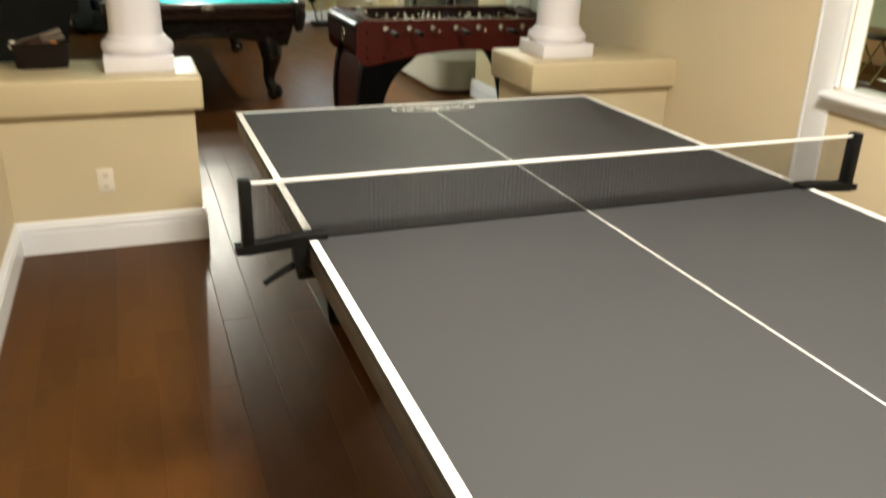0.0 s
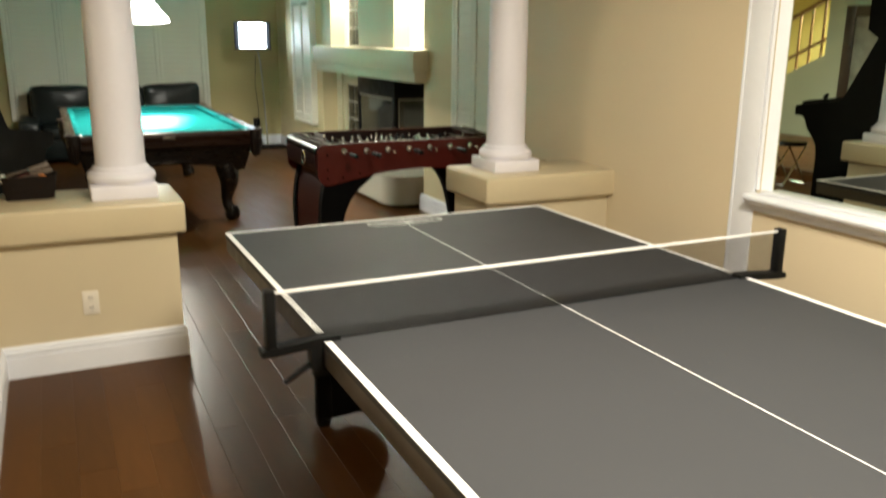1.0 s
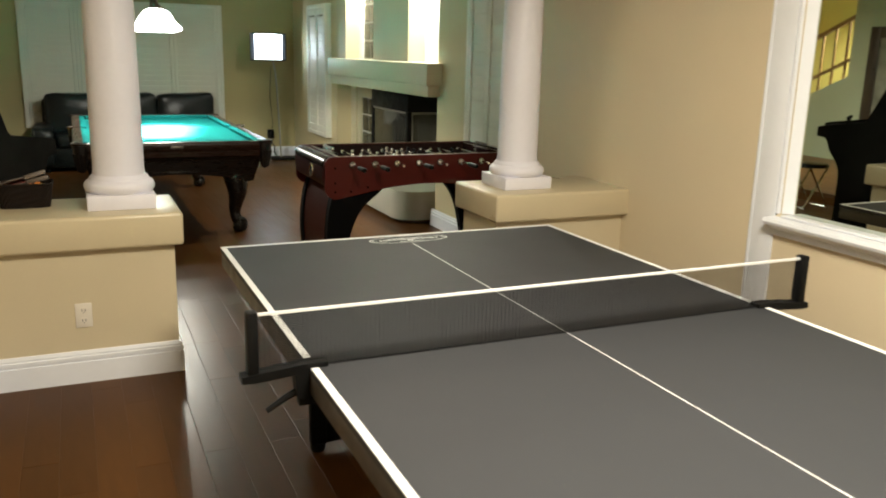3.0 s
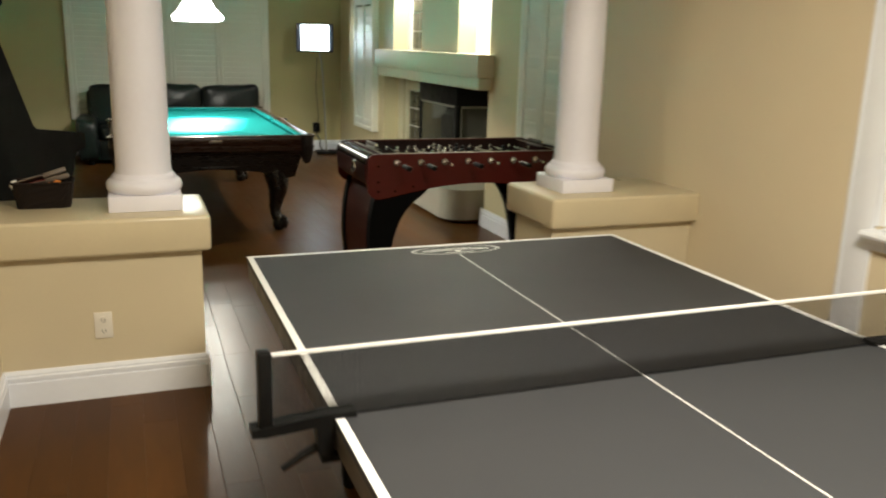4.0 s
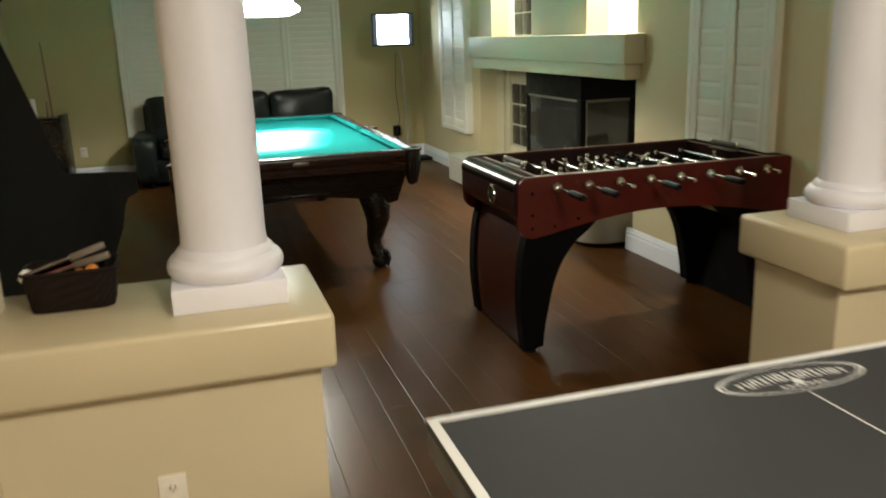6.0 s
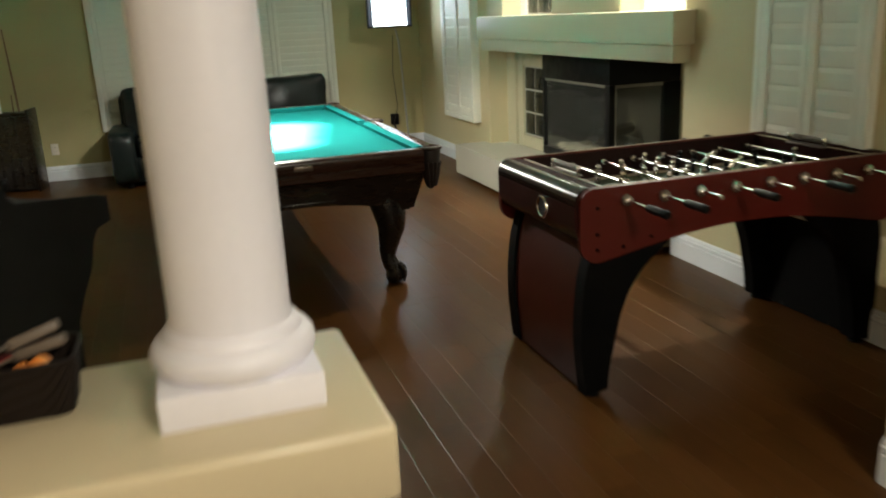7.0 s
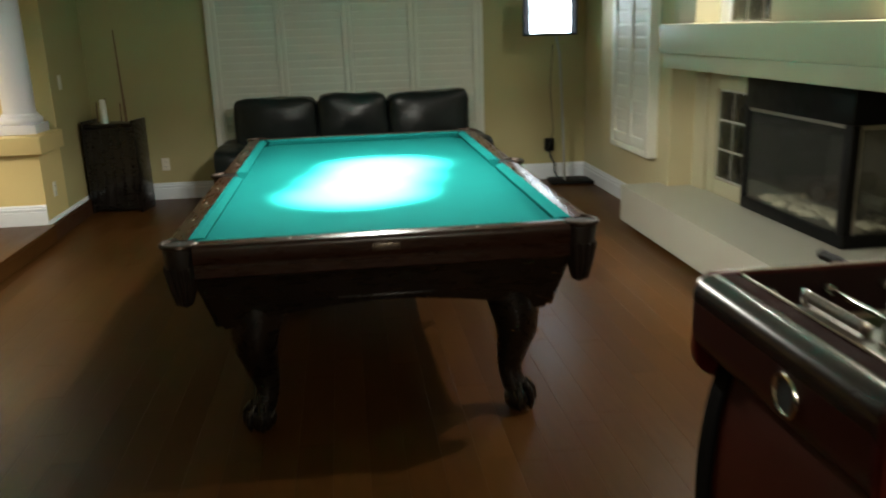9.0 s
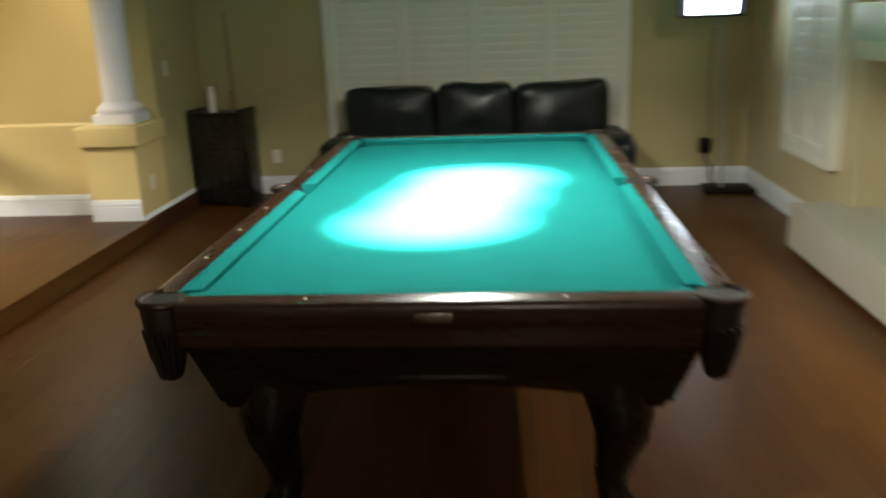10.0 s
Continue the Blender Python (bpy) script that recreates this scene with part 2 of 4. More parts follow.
def thing(name, label, category, at=(0, 0, 0), group="", turn=0):
    ob = new(name)
    ob.empty_display_size = 0.1
    ob.matrix_world = pose(*at, 0, 0, turn)
    return tagged(ob, label, category, group)


def structure(name, bm, mat, label, smooth=False):
    return tagged(link(name, bm, mat, None, "", smooth), label, name.split("_")[0], kind="structure")


def box(bm, x0, x1, y0, y1, z0, z1, bevel=0.0, seg=2):
    m = Matrix.LocRotScale(((x0 + x1) / 2, (y0 + y1) / 2, (z0 + z1) / 2), None, (x1 - x0, y1 - y0, z1 - z0))
    verts = bmesh.ops.create_cube(bm, size=1.0, matrix=m)["verts"]
    if bevel:
        edges = list({e for v in verts for e in v.link_edges})
        bmesh.ops.bevel(bm, geom=edges, offset=bevel, segments=seg, profile=0.5, affect="EDGES")
    return bm


def boxes(*rows, bevel=0.0):
    bm = bmesh.new()
    for r in rows:
        box(bm, *r, bevel=bevel)
    return bm


def lathe(bm, profile, seg=32, at=(0, 0, 0), turn=None):
    """A turned form from (radius, height) pairs, closed with caps."""
    turn = turn or Matrix.Identity(4)
    m = Matrix.Translation(at) @ turn
    rings = []
    for r, z in profile:
        rings.append([bm.verts.new(m @ Vector((max(r, 1e-4) * math.cos(2 * math.pi * i / seg), max(r, 1e-4) * math.sin(2 * math.pi * i / seg), z))) for i in range(seg)])
    for a, b in zip(rings, rings[1:]):
        for i in range(seg):
            bm.faces.new((a[i], a[(i + 1) % seg], b[(i + 1) % seg], b[i]))
    bm.faces.new(rings[0][::-1])
    bm.faces.new(rings[-1])
    return bm


def prism(bm, outline, axis, c0, c1):
    """An outline of (a, b) pairs drawn out along an axis; a and b are the other two axes in order."""
    def at(a, b, c):
        return {"x": (c, a, b), "y": (a, c, b), "z": (a, b, c)}[axis]
    low = [bm.verts.new(at(a, b, c0)) for a, b in outline]
    high = [bm.verts.new(at(a, b, c1)) for a, b in outline]
    n = len(outline)
    bm.faces.new(low)
    bm.faces.new(high[::-1])
    for i in range(n):
        bm.faces.new((low[i], low[(i + 1) % n], high[(i + 1) % n], high[i]))
    return bm


def tube(bm, points, radius, seg=10):
    """A round bar along points; radius is a number or one for each point."""
    pts = [Vector(p) for p in points]
    radii = radius if isinstance(radius, (list, tuple)) else [radius] * len(pts)
    rings, side = [], None
    for i, p in enumerate(pts):
        d = (pts[min(i + 1, len(pts) - 1)] - pts[max(i - 1, 0)]).normalized()
        if side is None:
            side = d.orthogonal()
        side = (side - d * side.dot(d)).normalized()
        up = d.cross(side)
        rings.append([bm.verts.new(p + radii[i] * (side * math.cos(2 * math.pi * k / seg) + up * math.sin(2 * math.pi * k / seg))) for k in range(seg)])
    for a, b in zip(rings, rings[1:]):
        for k in range(seg):
            bm.faces.new((a[k], a[(k + 1) % seg], b[(k + 1) % seg], b[k]))
    bm.faces.new(rings[0][::-1])
    bm.faces.new(rings[-1])
    return bm


def arc(cx, cy, r, a0, a1, n):
    return [(cx + r * math.cos(radians(a0 + (a1 - a0) * i / n)), cy + r * math.sin(radians(a0 + (a1 - a0) * i / n))) for i in range(n + 1)]


def fresh():
    return bmesh.new()


# ---- shell of the rooms ----
LEFT, RIGHT, BACK, FAR = -0.155, 3.22, -1.6, 12.1
HALF0, HALF1 = 4.10, 4.52
structure("ceiling", boxes((-7.0, 4.6, BACK - 0.2, 14.4, CEIL, CEIL + 0.15)), "ceiling", "plain painted ceiling above all the rooms")
structure("wall_south", boxes((-7.0, 4.6, BACK - 0.2, BACK, -0.2, CEIL)), "tan", "plain tan painted wall behind the table")
structure("wall_west", boxes((LEFT - 0.125, LEFT, BACK, 4.45, -0.2, CEIL)), "tan", "tan painted wall beside the table tennis table")
structure("wall_foyer_south", boxes((-7.0, LEFT - 0.125, 4.2, 4.45, -0.2, CEIL)), "yellow", "yellow painted wall closing the foyer")

SH_Z0, SH_Z1 = 0.47, 2.10
N1, N2 = (8.62, 9.59), (6.89, 7.61)
WR0, WR1, WL0, WL1 = 5.50, 6.24, 10.19, 11.06
RX = RIGHT + 0.2
structure("wall_east", boxes(
    (RIGHT, RX, BACK, -0.6, -0.2, CEIL), (RIGHT, RX, -0.6, 2.90, -0.2, 0.845), (RIGHT, RX, -0.6, 2.90, 2.5, CEIL), (RIGHT, RX, 2.90, 5.2, -0.2, CEIL)), "tan", "long tan painted wall beside the table tennis table")
for word, y0, y1, w0, w1 in (("wall_pool_east", 5.2, N2[0], WR0, WR1), ("wall_far_east", 9.95, FAR, WL0, WL1)):
    bm = fresh()
    for row in ((y0, w0, -0.2, CEIL), (w0, w1, -0.2, SH_Z0), (w0, w1, SH_Z1, CEIL), (w1, y1, -0.2, CEIL)):
        box(bm, RIGHT, RX, *row)
    structure(word, bm, "tan_pool_tint", "tan painted wall round a shuttered window, tinted for the pool room light")
structure("wall_chimney", boxes(
    (RIGHT, 3.64, N2[1], N1[0], 1.17, CEIL), (RIGHT, 3.64, N1[1], 9.95, 1.17, CEIL), (RIGHT, 3.64, *N2, 1.17, 1.455), (RIGHT, 3.64, *N1, 1.17, 1.455),
    (RIGHT, 3.64, *N2, 2.5, CEIL), (RIGHT, 3.64, *N1, 2.5, CEIL), (RX, 3.64, 6.75, N2[0], 1.17, CEIL),
    (3.40, 4.4, 9.76, 9.95, -0.2, 1.17), (3.42, 3.66, 9.19, 9.76, 1.125, 1.168), (3.42, 3.66, 9.19, 9.76, 0.0, 0.298), (RX, 4.4, 9.95, 10.1, -0.2, CEIL), (4.25, 4.4, 6.95, 8.1, -0.2, 1.17), (RX, 4.4, 6.8, 6.95, -0.2, 1.17), (3.66, 4.4, 6.95, 9.95, 1.175, 1.3), (4.003, 4.249, 8.075, 8.30, 0.0, 1.17)), "plaster",
    "plastered chimney breast with two lit niches over the mantel")
structure("wall_niche_back", boxes((3.45, 3.50, 8.60, 9.61, 1.46, 2.5), (3.50, 3.56, 9.20, 9.75, 0.298, 1.12)), "night", "near-black panels standing in for the night behind the glass blocks")
PWX = -1.40
WF0, WF1 = -0.305, 2.215
structure("wall_north", boxes((-1.77, WF0 + 0.08, FAR, FAR + 0.2, -0.2, CEIL), (WF0 + 0.08, WF1 - 0.08, FAR, FAR + 0.2, -0.2, 0.55), (WF0 + 0.08, WF1 - 0.08, FAR, FAR + 0.2, 2.03, CEIL),
    (WF1 - 0.08, RX, FAR, FAR + 0.2, -0.2, CEIL)), "olive", "olive painted end wall with a wide shuttered window")
structure("wall_pool_west", boxes((-1.77, PWX, 11.13, 12.3, -0.2, CEIL)), "olive", "olive painted wall beside the cue rack")
# added boards that stand in for the dark beyond the shutters
structure("wall_outside", boxes((-0.6, 2.5, 12.7, 12.8, 0.2, 2.4), (3.9, 4.0, 5.2, 6.5, 0.2, 2.4), (3.9, 4.0, 10.12, 11.5, 0.2, 2.4)), "night", "near-black boards standing in for the night outside the windows")

# half walls with their stucco caps and the header that the columns carry
structure("wall_half_west", boxes((LEFT, 0.66, HALF0, HALF1, 0, 0.637)), "cream", "low cream stucco wall carrying a column")
structure("wall_half_east", boxes((2.375, RIGHT, HALF0, HALF1, 0, 0.637)), "cream", "low cream stucco wall carrying a column")
structure("trim_cap_west", box(fresh(), LEFT - 0.04, 0.70, 4.045, 4.575, 0.637, 0.793, 0.016, 3), "cap", "thick cream stucco cap on the low wall", True)
structure("trim_cap_east", box(fresh(), 2.345, RIGHT + 0.04, 4.045, 4.595, 0.637, 0.793, 0.016, 3), "cap", "thick cream stucco cap on the low wall", True)
# unseen beam, added to keep foyer lamp light off the pool floor
structure("wall_foyer_beam", boxes((-1.70, -1.46, 4.45, 11.13, 2.4, CEIL)), "olive", "unseen olive beam added to cut off foyer lamp light")
structure("wall_header", boxes((LEFT, RIGHT, HALF0 + 0.02, HALF1 - 0.02, 2.1, CEIL)), "tan", "tan header resting on the two columns")


def baseboard(name, x0, y0, x1, y1, z=0.0, h=0.155):
    """A moulded skirting along a wall from (x0, y0) to (x1, y1), its face to the left of that way."""
    length = math.hypot(x1 - x0, y1 - y0)
    out = [(0, 0), (0.018, 0), (0.018, h * 0.66), (0.011, h * 0.68), (0.011, h * 0.715), (0.017, h * 0.73), (0.017, h * 0.83), (0.010, h * 0.85), (0.010, h * 0.885), (0.012, h * 0.90), (0.008, h * 0.96), (0.005, h), (0, h)]
    ob = structure(name, prism(fresh(), out, "x", 0, length), "white", "white moulded skirting board")
    ob.matrix_world = pose(x0, y0, z, 0, 0, math.degrees(math.atan2(y1 - y0, x1 - x0)))
    return ob


baseboard("baseboard_half_west", 0.665, HALF0, LEFT, HALF0)
baseboard("baseboard_half_west_end", 0.66, HALF1, 0.66, HALF0 - 0.018)
baseboard("baseboard_half_east", RIGHT, HALF0, 2.375, HALF0)
baseboard("baseboard_half_east_end", 2.375, HALF0 - 0.018, 2.375, HALF1)
baseboard("baseboard_half_east_back", 2.375, HALF1, RIGHT, HALF1)
baseboard("baseboard_half_west_back", LEFT, HALF1, 0.66, HALF1)
baseboard("baseboard_west", LEFT, HALF0, LEFT, BACK)
baseboard("baseboard_east", RIGHT, BACK, RIGHT, HALF0)
baseboard("baseboard_pool_east", RIGHT, HALF1, RIGHT, 6.95)
baseboard("baseboard_far_east", RIGHT, 10.0, RIGHT, FAR)
baseboard("baseboard_north", RIGHT, FAR, PWX, FAR)
baseboard("baseboard_pool_west", PWX, FAR, PWX, 10.65)

# foyer on its raised floor
STEP = 0.125
structure("wall_foyer_west", prism(boxes((-4.35, -4.2, 4.45, 9.0, 0, CEIL)), [(9.0, 0.0), (12.0, 0.0), (9.0, 1.36)], "x", -4.35, -4.2), "sage", "grey-green foyer wall beside the staircase")
structure("wall_stair", boxes((-6.2, -6.05, 4.45, 14.2, 0, CEIL)), "lemon", "bright yellow wall of the stairwell")
structure("wall_foyer_north", boxes((-6.2, -1.62, 12.9, 13.05, 0, CEIL)), "yellow", "yellow foyer wall in lamp light")
structure("wall_pier", boxes((-1.77, PWX, 10.65, 11.13, 0, 0.66)), "yellow", "low yellow stucco pier under a column")
structure("wall_half_foyer", boxes((-4.2, -1.77, 10.87, 11.05, 0, 0.79)), "yellow", "low yellow foyer wall")
structure("trim_cap_pier", box(fresh(), -1.81, PWX + 0.04, 10.61, 11.13, 0.66, 0.80, 0.012, 3), "yellow", "yellow stucco cap of the low pier", True)
baseboard("baseboard_pier", PWX, 10.65, -1.77, 10.65, STEP)
baseboard("baseboard_foyer", -1.77, 10.87, -4.2, 10.87, STEP)


# ---- columns ----
def column(x, y, z, top, name_label):
    c = thing("column", name_label, "column", (x, y, z), "white round columns")
    part("plinth", box(fresh(), -0.151, 0.151, -0.151, 0.151, 0, 0.070, 0.005), "column", c)
    base = [(0.125, 0.068), (0.150, 0.072), (0.158, 0.085), (0.160, 0.098), (0.157, 0.112), (0.148, 0.124), (0.136, 0.130), (0.134, 0.138), (0.128, 0.146), (0.121, 0.152)]
    part("torus_base", lathe(fresh(), base, 48), "column", c)
    h = top - z
    part("shaft", lathe(fresh(), [(0.119, 0.152), (0.116, 0.18), (0.115, 0.5), (0.112, 0.9), (0.106, h - 0.1)], 48), "column", c)
    part("capital", lathe(fresh(), [(0.106, h - 0.1), (0.118, h - 0.09), (0.118, h - 0.075), (0.14, h - 0.05), (0.15, h - 0.03), (0.15, h)], 48), "column", c)
    return c


column(0.446, 4.325, 0.793, 2.1, "white painted round column on a low stucco wall")
column(2.62, 4.335, 0.793, 2.1, "white painted round column on a low stucco wall")
column(-1.585, 10.92, 0.80, 2.4, "white painted round column on a yellow pier")


# ---- windows with shutters ----
def shutters(name, width, z0, z1, leaves, pitch, at, turn, label, open_angle=14):
    """A shuttered window in its own plane: x along the wall, y out of the room."""
    w = thing(name, label, "window", at, "", turn)
    w["kind"] = "structure"
    f = 0.05
    for row in ((0, f, -0.03, 0.06, z0, z1), (width - f, width, -0.03, 0.06, z0, z1), (f, width - f, -0.03, 0.06, z0, z0 + f), (f, width - f, -0.03, 0.06, z1 - f, z1)):
        part("window_frame", box(fresh(), *row, 0.004), "shutter", w)
    part("pane", box(fresh(), 0.02, width - 0.02, 0.12, 0.126, z0 + 0.02, z1 - 0.02), "pane", w, "dark night window pane").visible_shadow = False
    inner = (width - 2 * f) / leaves
    slat_mesh = None
    for i in range(leaves):
        a, b = f + i * inner + 0.0008, f + (i + 1) * inner - 0.0008
        s = 0.045
        leaf = part("shutter_panel", boxes((a, a + s, -0.027, 0.012, z0 + f, z1 - f), (b - s, b, -0.027, 0.012, z0 + f, z1 - f), (a + s, b - s, -0.0262, 0.011, z0 + f, z0 + f + 0.08),
                    (a + s, b - s, -0.0262, 0.011, z1 - f - 0.08, z1 - f), bevel=0.003), "shutter", w)
        if slat_mesh is None:
            half = (b - a) / 2 - s - 0.002
            k = pitch * 0.58
            prof = [(-k, 0), (-k * 0.6, 0.0045), (k * 0.6, 0.0045), (k, 0), (k * 0.6, -0.0045), (-k * 0.6, -0.0045)]
            bm = prism(fresh(), prof, "x", -half, half)
            slat_mesh = bpy.data.meshes.new("slat")
            bmesh.ops.recalc_face_normals(bm, faces=bm.faces)
            bm.to_mesh(slat_mesh)
            bm.free()
            slat_mesh.materials.append(M["shutter"])
        zc = z0 + f + 0.08 + pitch / 2
        while zc < z1 - f - 0.08:
            ob = new("slat", slat_mesh)
            ob.parent = leaf
            ob.matrix_basis = pose((a + b) / 2, -0.010, zc, -90 + open_angle)
            zc += pitch
    return w


shutters("window_1", WF1 - WF0, 0.47, 2.10, 4, 0.07, (WF0, FAR - 0.031, 0), 0, "wide window with closed white louvred shutters", 5)
shutters("window_2", WR1 - WR0, SH_Z0, SH_Z1, 2, 0.096, (RIGHT - 0.015, WR1, 0), -90, "window with white louvred shutters beside the fireplace", 6)
shutters("window_3", WL1 - WL0, SH_Z0, SH_Z1, 2, 0.096, (RIGHT - 0.05, WL1, 0), -90, "window with white louvred shutters in the far corner", 6)

# large mirror in a white casing beside the table
mw = thing("window_4", "large wall mirror in a white moulded casing", "mirror")
mw["kind"] = "structure"
GX = RIGHT + 0.045
part("casing", box(fresh(), RIGHT - 0.012, RIGHT, 2.927, 3.075, 0, 2.6, 0.003), "white", mw)
# dark strip paints the shade at the bottom of the joint
part("shadow_gap", box(fresh(), RIGHT - 0.003, RIGHT - 0.0002, 2.9228, 2.9268, 0.85, 2.6), "slot", mw, "thin dark strip painting the shade in the casing joint")
stop = [(RIGHT, 2.9225), (RIGHT - 0.009, 2.9225), (RIGHT - 0.009, 2.912), (GX - 0.002, 2.864), (GX - 0.002, 2.898), (RIGHT, 2.902)]
part("stop", prism(fresh(), stop, "z", 0.8595, 2.484), "white", mw, smooth=False)
part("casing_bead", box(fresh(), RIGHT - 0.015, RIGHT - 0.0095, 3.058, 3.075, 0, 2.6, 0.002), "white", mw)
part("mirror_pane", box(fresh(), GX, GX + 0.006, -0.6, 2.88, 0.85, 2.5), "mirror", mw, "dim reflecting mirror pane")
part("backing", box(fresh(), GX + 0.007, GX + 0.02, -0.6, 2.88, 0.85, 2.5), "slot", mw)
part("bottom_rail", box(fresh(), RIGHT - 0.02, GX - 0.001, -0.6, 2.883, 0.8465, 0.858, 0.003), "white", mw)
part("top_rail", box(fresh(), RIGHT - 0.02, GX - 0.001, -0.6, 2.883, 2.485, 2.499, 0.003), "white", mw)
sill = [(RIGHT, 0.755), (RIGHT - 0.02, 0.76), (RIGHT - 0.03, 0.775), (RIGHT - 0.033, 0.79), (RIGHT - 0.05, 0.80), (RIGHT - 0.06, 0.812), (RIGHT - 0.072, 0.815), (RIGHT - 0.078, 0.828), (RIGHT - 0.072, 0.842), (RIGHT, 0.846)]
part("window_sill", prism(fresh(), sill, "y", -0.7, 2.935), "white", mw)


# ---- fireplace ----
hearth = thing("hearth", "long pale stone hearth bench with a rounded end", "hearth")
slab = [(2.915, 10.1), (2.915, 7.22)] + arc(3.135, 7.22, 0.22, 180, 270, 8)[1:] + [(3.66, 7.0), (3.66, 7.3), (4.24, 7.3), (4.24, 9.19), (3.415, 9.19), (3.415, 9.75), (3.395, 9.75), (3.395, 9.945), (3.215, 9.945), (3.215, 10.1)]
part("slab", prism(fresh(), slab, "z", 0.035, 0.30), "tile", hearth)
toe = [(2.99, 10.05), (2.99, 7.25)] + arc(3.15, 7.25, 0.16, 180, 270, 6)[1:] + [(3.5, 7.09), (3.5, 9.7), (3.2, 9.7), (3.2, 10.05)]
part("toe_kick", prism(fresh(), toe, "z", 0.0, 0.035), "plank_base", hearth, "dark recessed base")

mantel = thing("mantel", "thick cream stepped mantel beam over the fireplace", "mantel")
part("upper_beam", box(fresh(), 3.07, RIGHT, 6.79, 9.84, 1.265, 1.455, 0.008), "plaster", mantel)
part("lower_beam", box(fresh(), 3.10, RIGHT, 6.83, 9.82, 1.165, 1.265, 0.006), "plaster", mantel)

fire = thing("fireplace", "black metal fireplace box with glass on two sides", "fireplace", (0, 0, 0.30))
FX0, FX1, FY0, FY1, FH = 3.40, 4.00, 8.06, 9.185, 0.845
part("hood", box(fresh(), FX0, FX1, FY0, FY1, FH - 0.205, FH, 0.006), "firebox", fire)
part("floor_pan", box(fresh(), FX0, FX1, FY0, FY1, 0.0, 0.07, 0.006), "firebox", fire)
part("corner_post", box(fresh(), FX0, FX0 + 0.05, FY0, FY0 + 0.07, 0.07, FH - 0.205, 0.004), "firebox", fire)
part("corner_post", box(fresh(), FX0, FX0 + 0.04, FY1 - 0.04, FY1, 0.07, FH - 0.205, 0.004), "firebox", fire)
part("corner_post", box(fresh(), FX1 - 0.15, FX1, FY0 - 0.004, FY0 + 0.05, 0.07, FH - 0.205, 0.004), "firebox", fire)
part("back_lining", boxes((FX1 - 0.03, FX1 - 0.005, FY0 + 0.05, FY1, 0.07, FH - 0.205), (FX0 + 0.04, FX1 - 0.03, FY1 - 0.03, FY1 - 0.005, 0.07, FH - 0.205)), "brick", fire, "sooty firebrick lining")
part("front_glass", box(fresh(), FX0 + 0.015, FX0 + 0.02, FY0 + 0.07, FY1 - 0.04, 0.07, FH - 0.205), "fire_glass", fire, "dark glass pane").visible_shadow = False
part("side_glass", box(fresh(), FX0 + 0.05, FX1 - 0.15, FY0 + 0.015, FY0 + 0.02, 0.07, FH - 0.205), "fire_glass", fire, "dark glass pane").visible_shadow = False
part("glass_frame", boxes((FX0 + 0.008, FX0 + 0.0145, FY0 + 0.07, FY1 - 0.04, FH - 0.225, FH - 0.206), (FX0 + 0.065, FX1 - 0.15, FY0 + 0.006, FY0 + 0.0145, FH - 0.228, FH - 0.206), (FX0 + 0.05, FX0 + 0.064, FY0 + 0.006, FY0 + 0.0145, 0.07, FH - 0.206)), "frame_metal", fire, "thin metal glass frame")
bm = fresh()
rng = random.Random(4)
for i in range(170):
    r = rng.uniform(0.008, 0.022)
    bmesh.ops.create_icosphere(bm, subdivisions=1, radius=r, matrix=pose(rng.uniform(FX0 + 0.08, FX1 - 0.1), rng.uniform(FY0 + 0.08, FY1 - 0.1), 0.07 + r * 0.4))
for i in range(14):
    bmesh.ops.create_icosphere(bm, subdivisions=2, radius=0.07, matrix=pose(rng.uniform(FX0 + 0.10, FX0 + 0.24), FY0 + 0.10 + 0.068 * i, 0.035))
part("ember_bed", bm, "ember", fire, "pale heap of ash and embers")["kind"] = "stuff"
for i, (lx, ly, la, lz) in enumerate(((3.66, 8.55, 80, 0.15), (3.78, 8.6, 96, 0.15), (3.72, 8.55, 30, 0.23))):
    bm = fresh()
    d = Vector((math.cos(radians(la)), math.sin(radians(la)), 0)) * 0.3
    tube(bm, [Vector((lx, ly, lz)) + d * k for k in (-1, -0.5, 0, 0.5, 1)], [0.045, 0.05, 0.047, 0.052, 0.046], 9)
    part("log", bm, "bark", fire, "charred log")


def block_panel(name, label, x, y0, z0, cols, rows, parent_at=(0, 0, 0)):
    p = thing(name, label, "glass block window")
    p["kind"] = "structure"
    pitch = 0.2
    bm = fresh()
    for i in range(cols + 1):
        box(bm, x - 0.012, x + 0.03, y0 + i * pitch - 0.004, y0 + i * pitch + 0.004, z0, z0 + rows * pitch)
    part("upright_joint", bm, "mortar", p)
    bm = fresh()
    for j in range(rows + 1):
        box(bm, x - 0.010, x + 0.028, y0 - 0.009, y0 + cols * pitch + 0.009, z0 + j * pitch - 0.004, z0 + j * pitch + 0.004)
    part("level_joint", bm, "mortar", p)
    bm = box(fresh(), -0.018, 0.022, -0.094, 0.094, -0.094, 0.094, 0.012, 2)
    mesh = bpy.data.meshes.new("glass_block")
    bm.to_mesh(mesh)
    bm.free()
    mesh.materials.append(M["block"])
    for i in range(cols):
        for j in range(rows):
            ob = new("glass_block", mesh)
            ob.parent = p
            ob.matrix_basis = pose(x, y0 + (i + 0.5) * pitch, z0 + (j + 0.5) * pitch)
    return p


block_panel("window_5", "wavy glass blocks in the back of the lit niche", 3.41, 8.64, 1.46, 4, 5)
block_panel("window_6", "wavy glass blocks beside the fireplace box", 3.455, 9.235, 0.41, 2, 3)
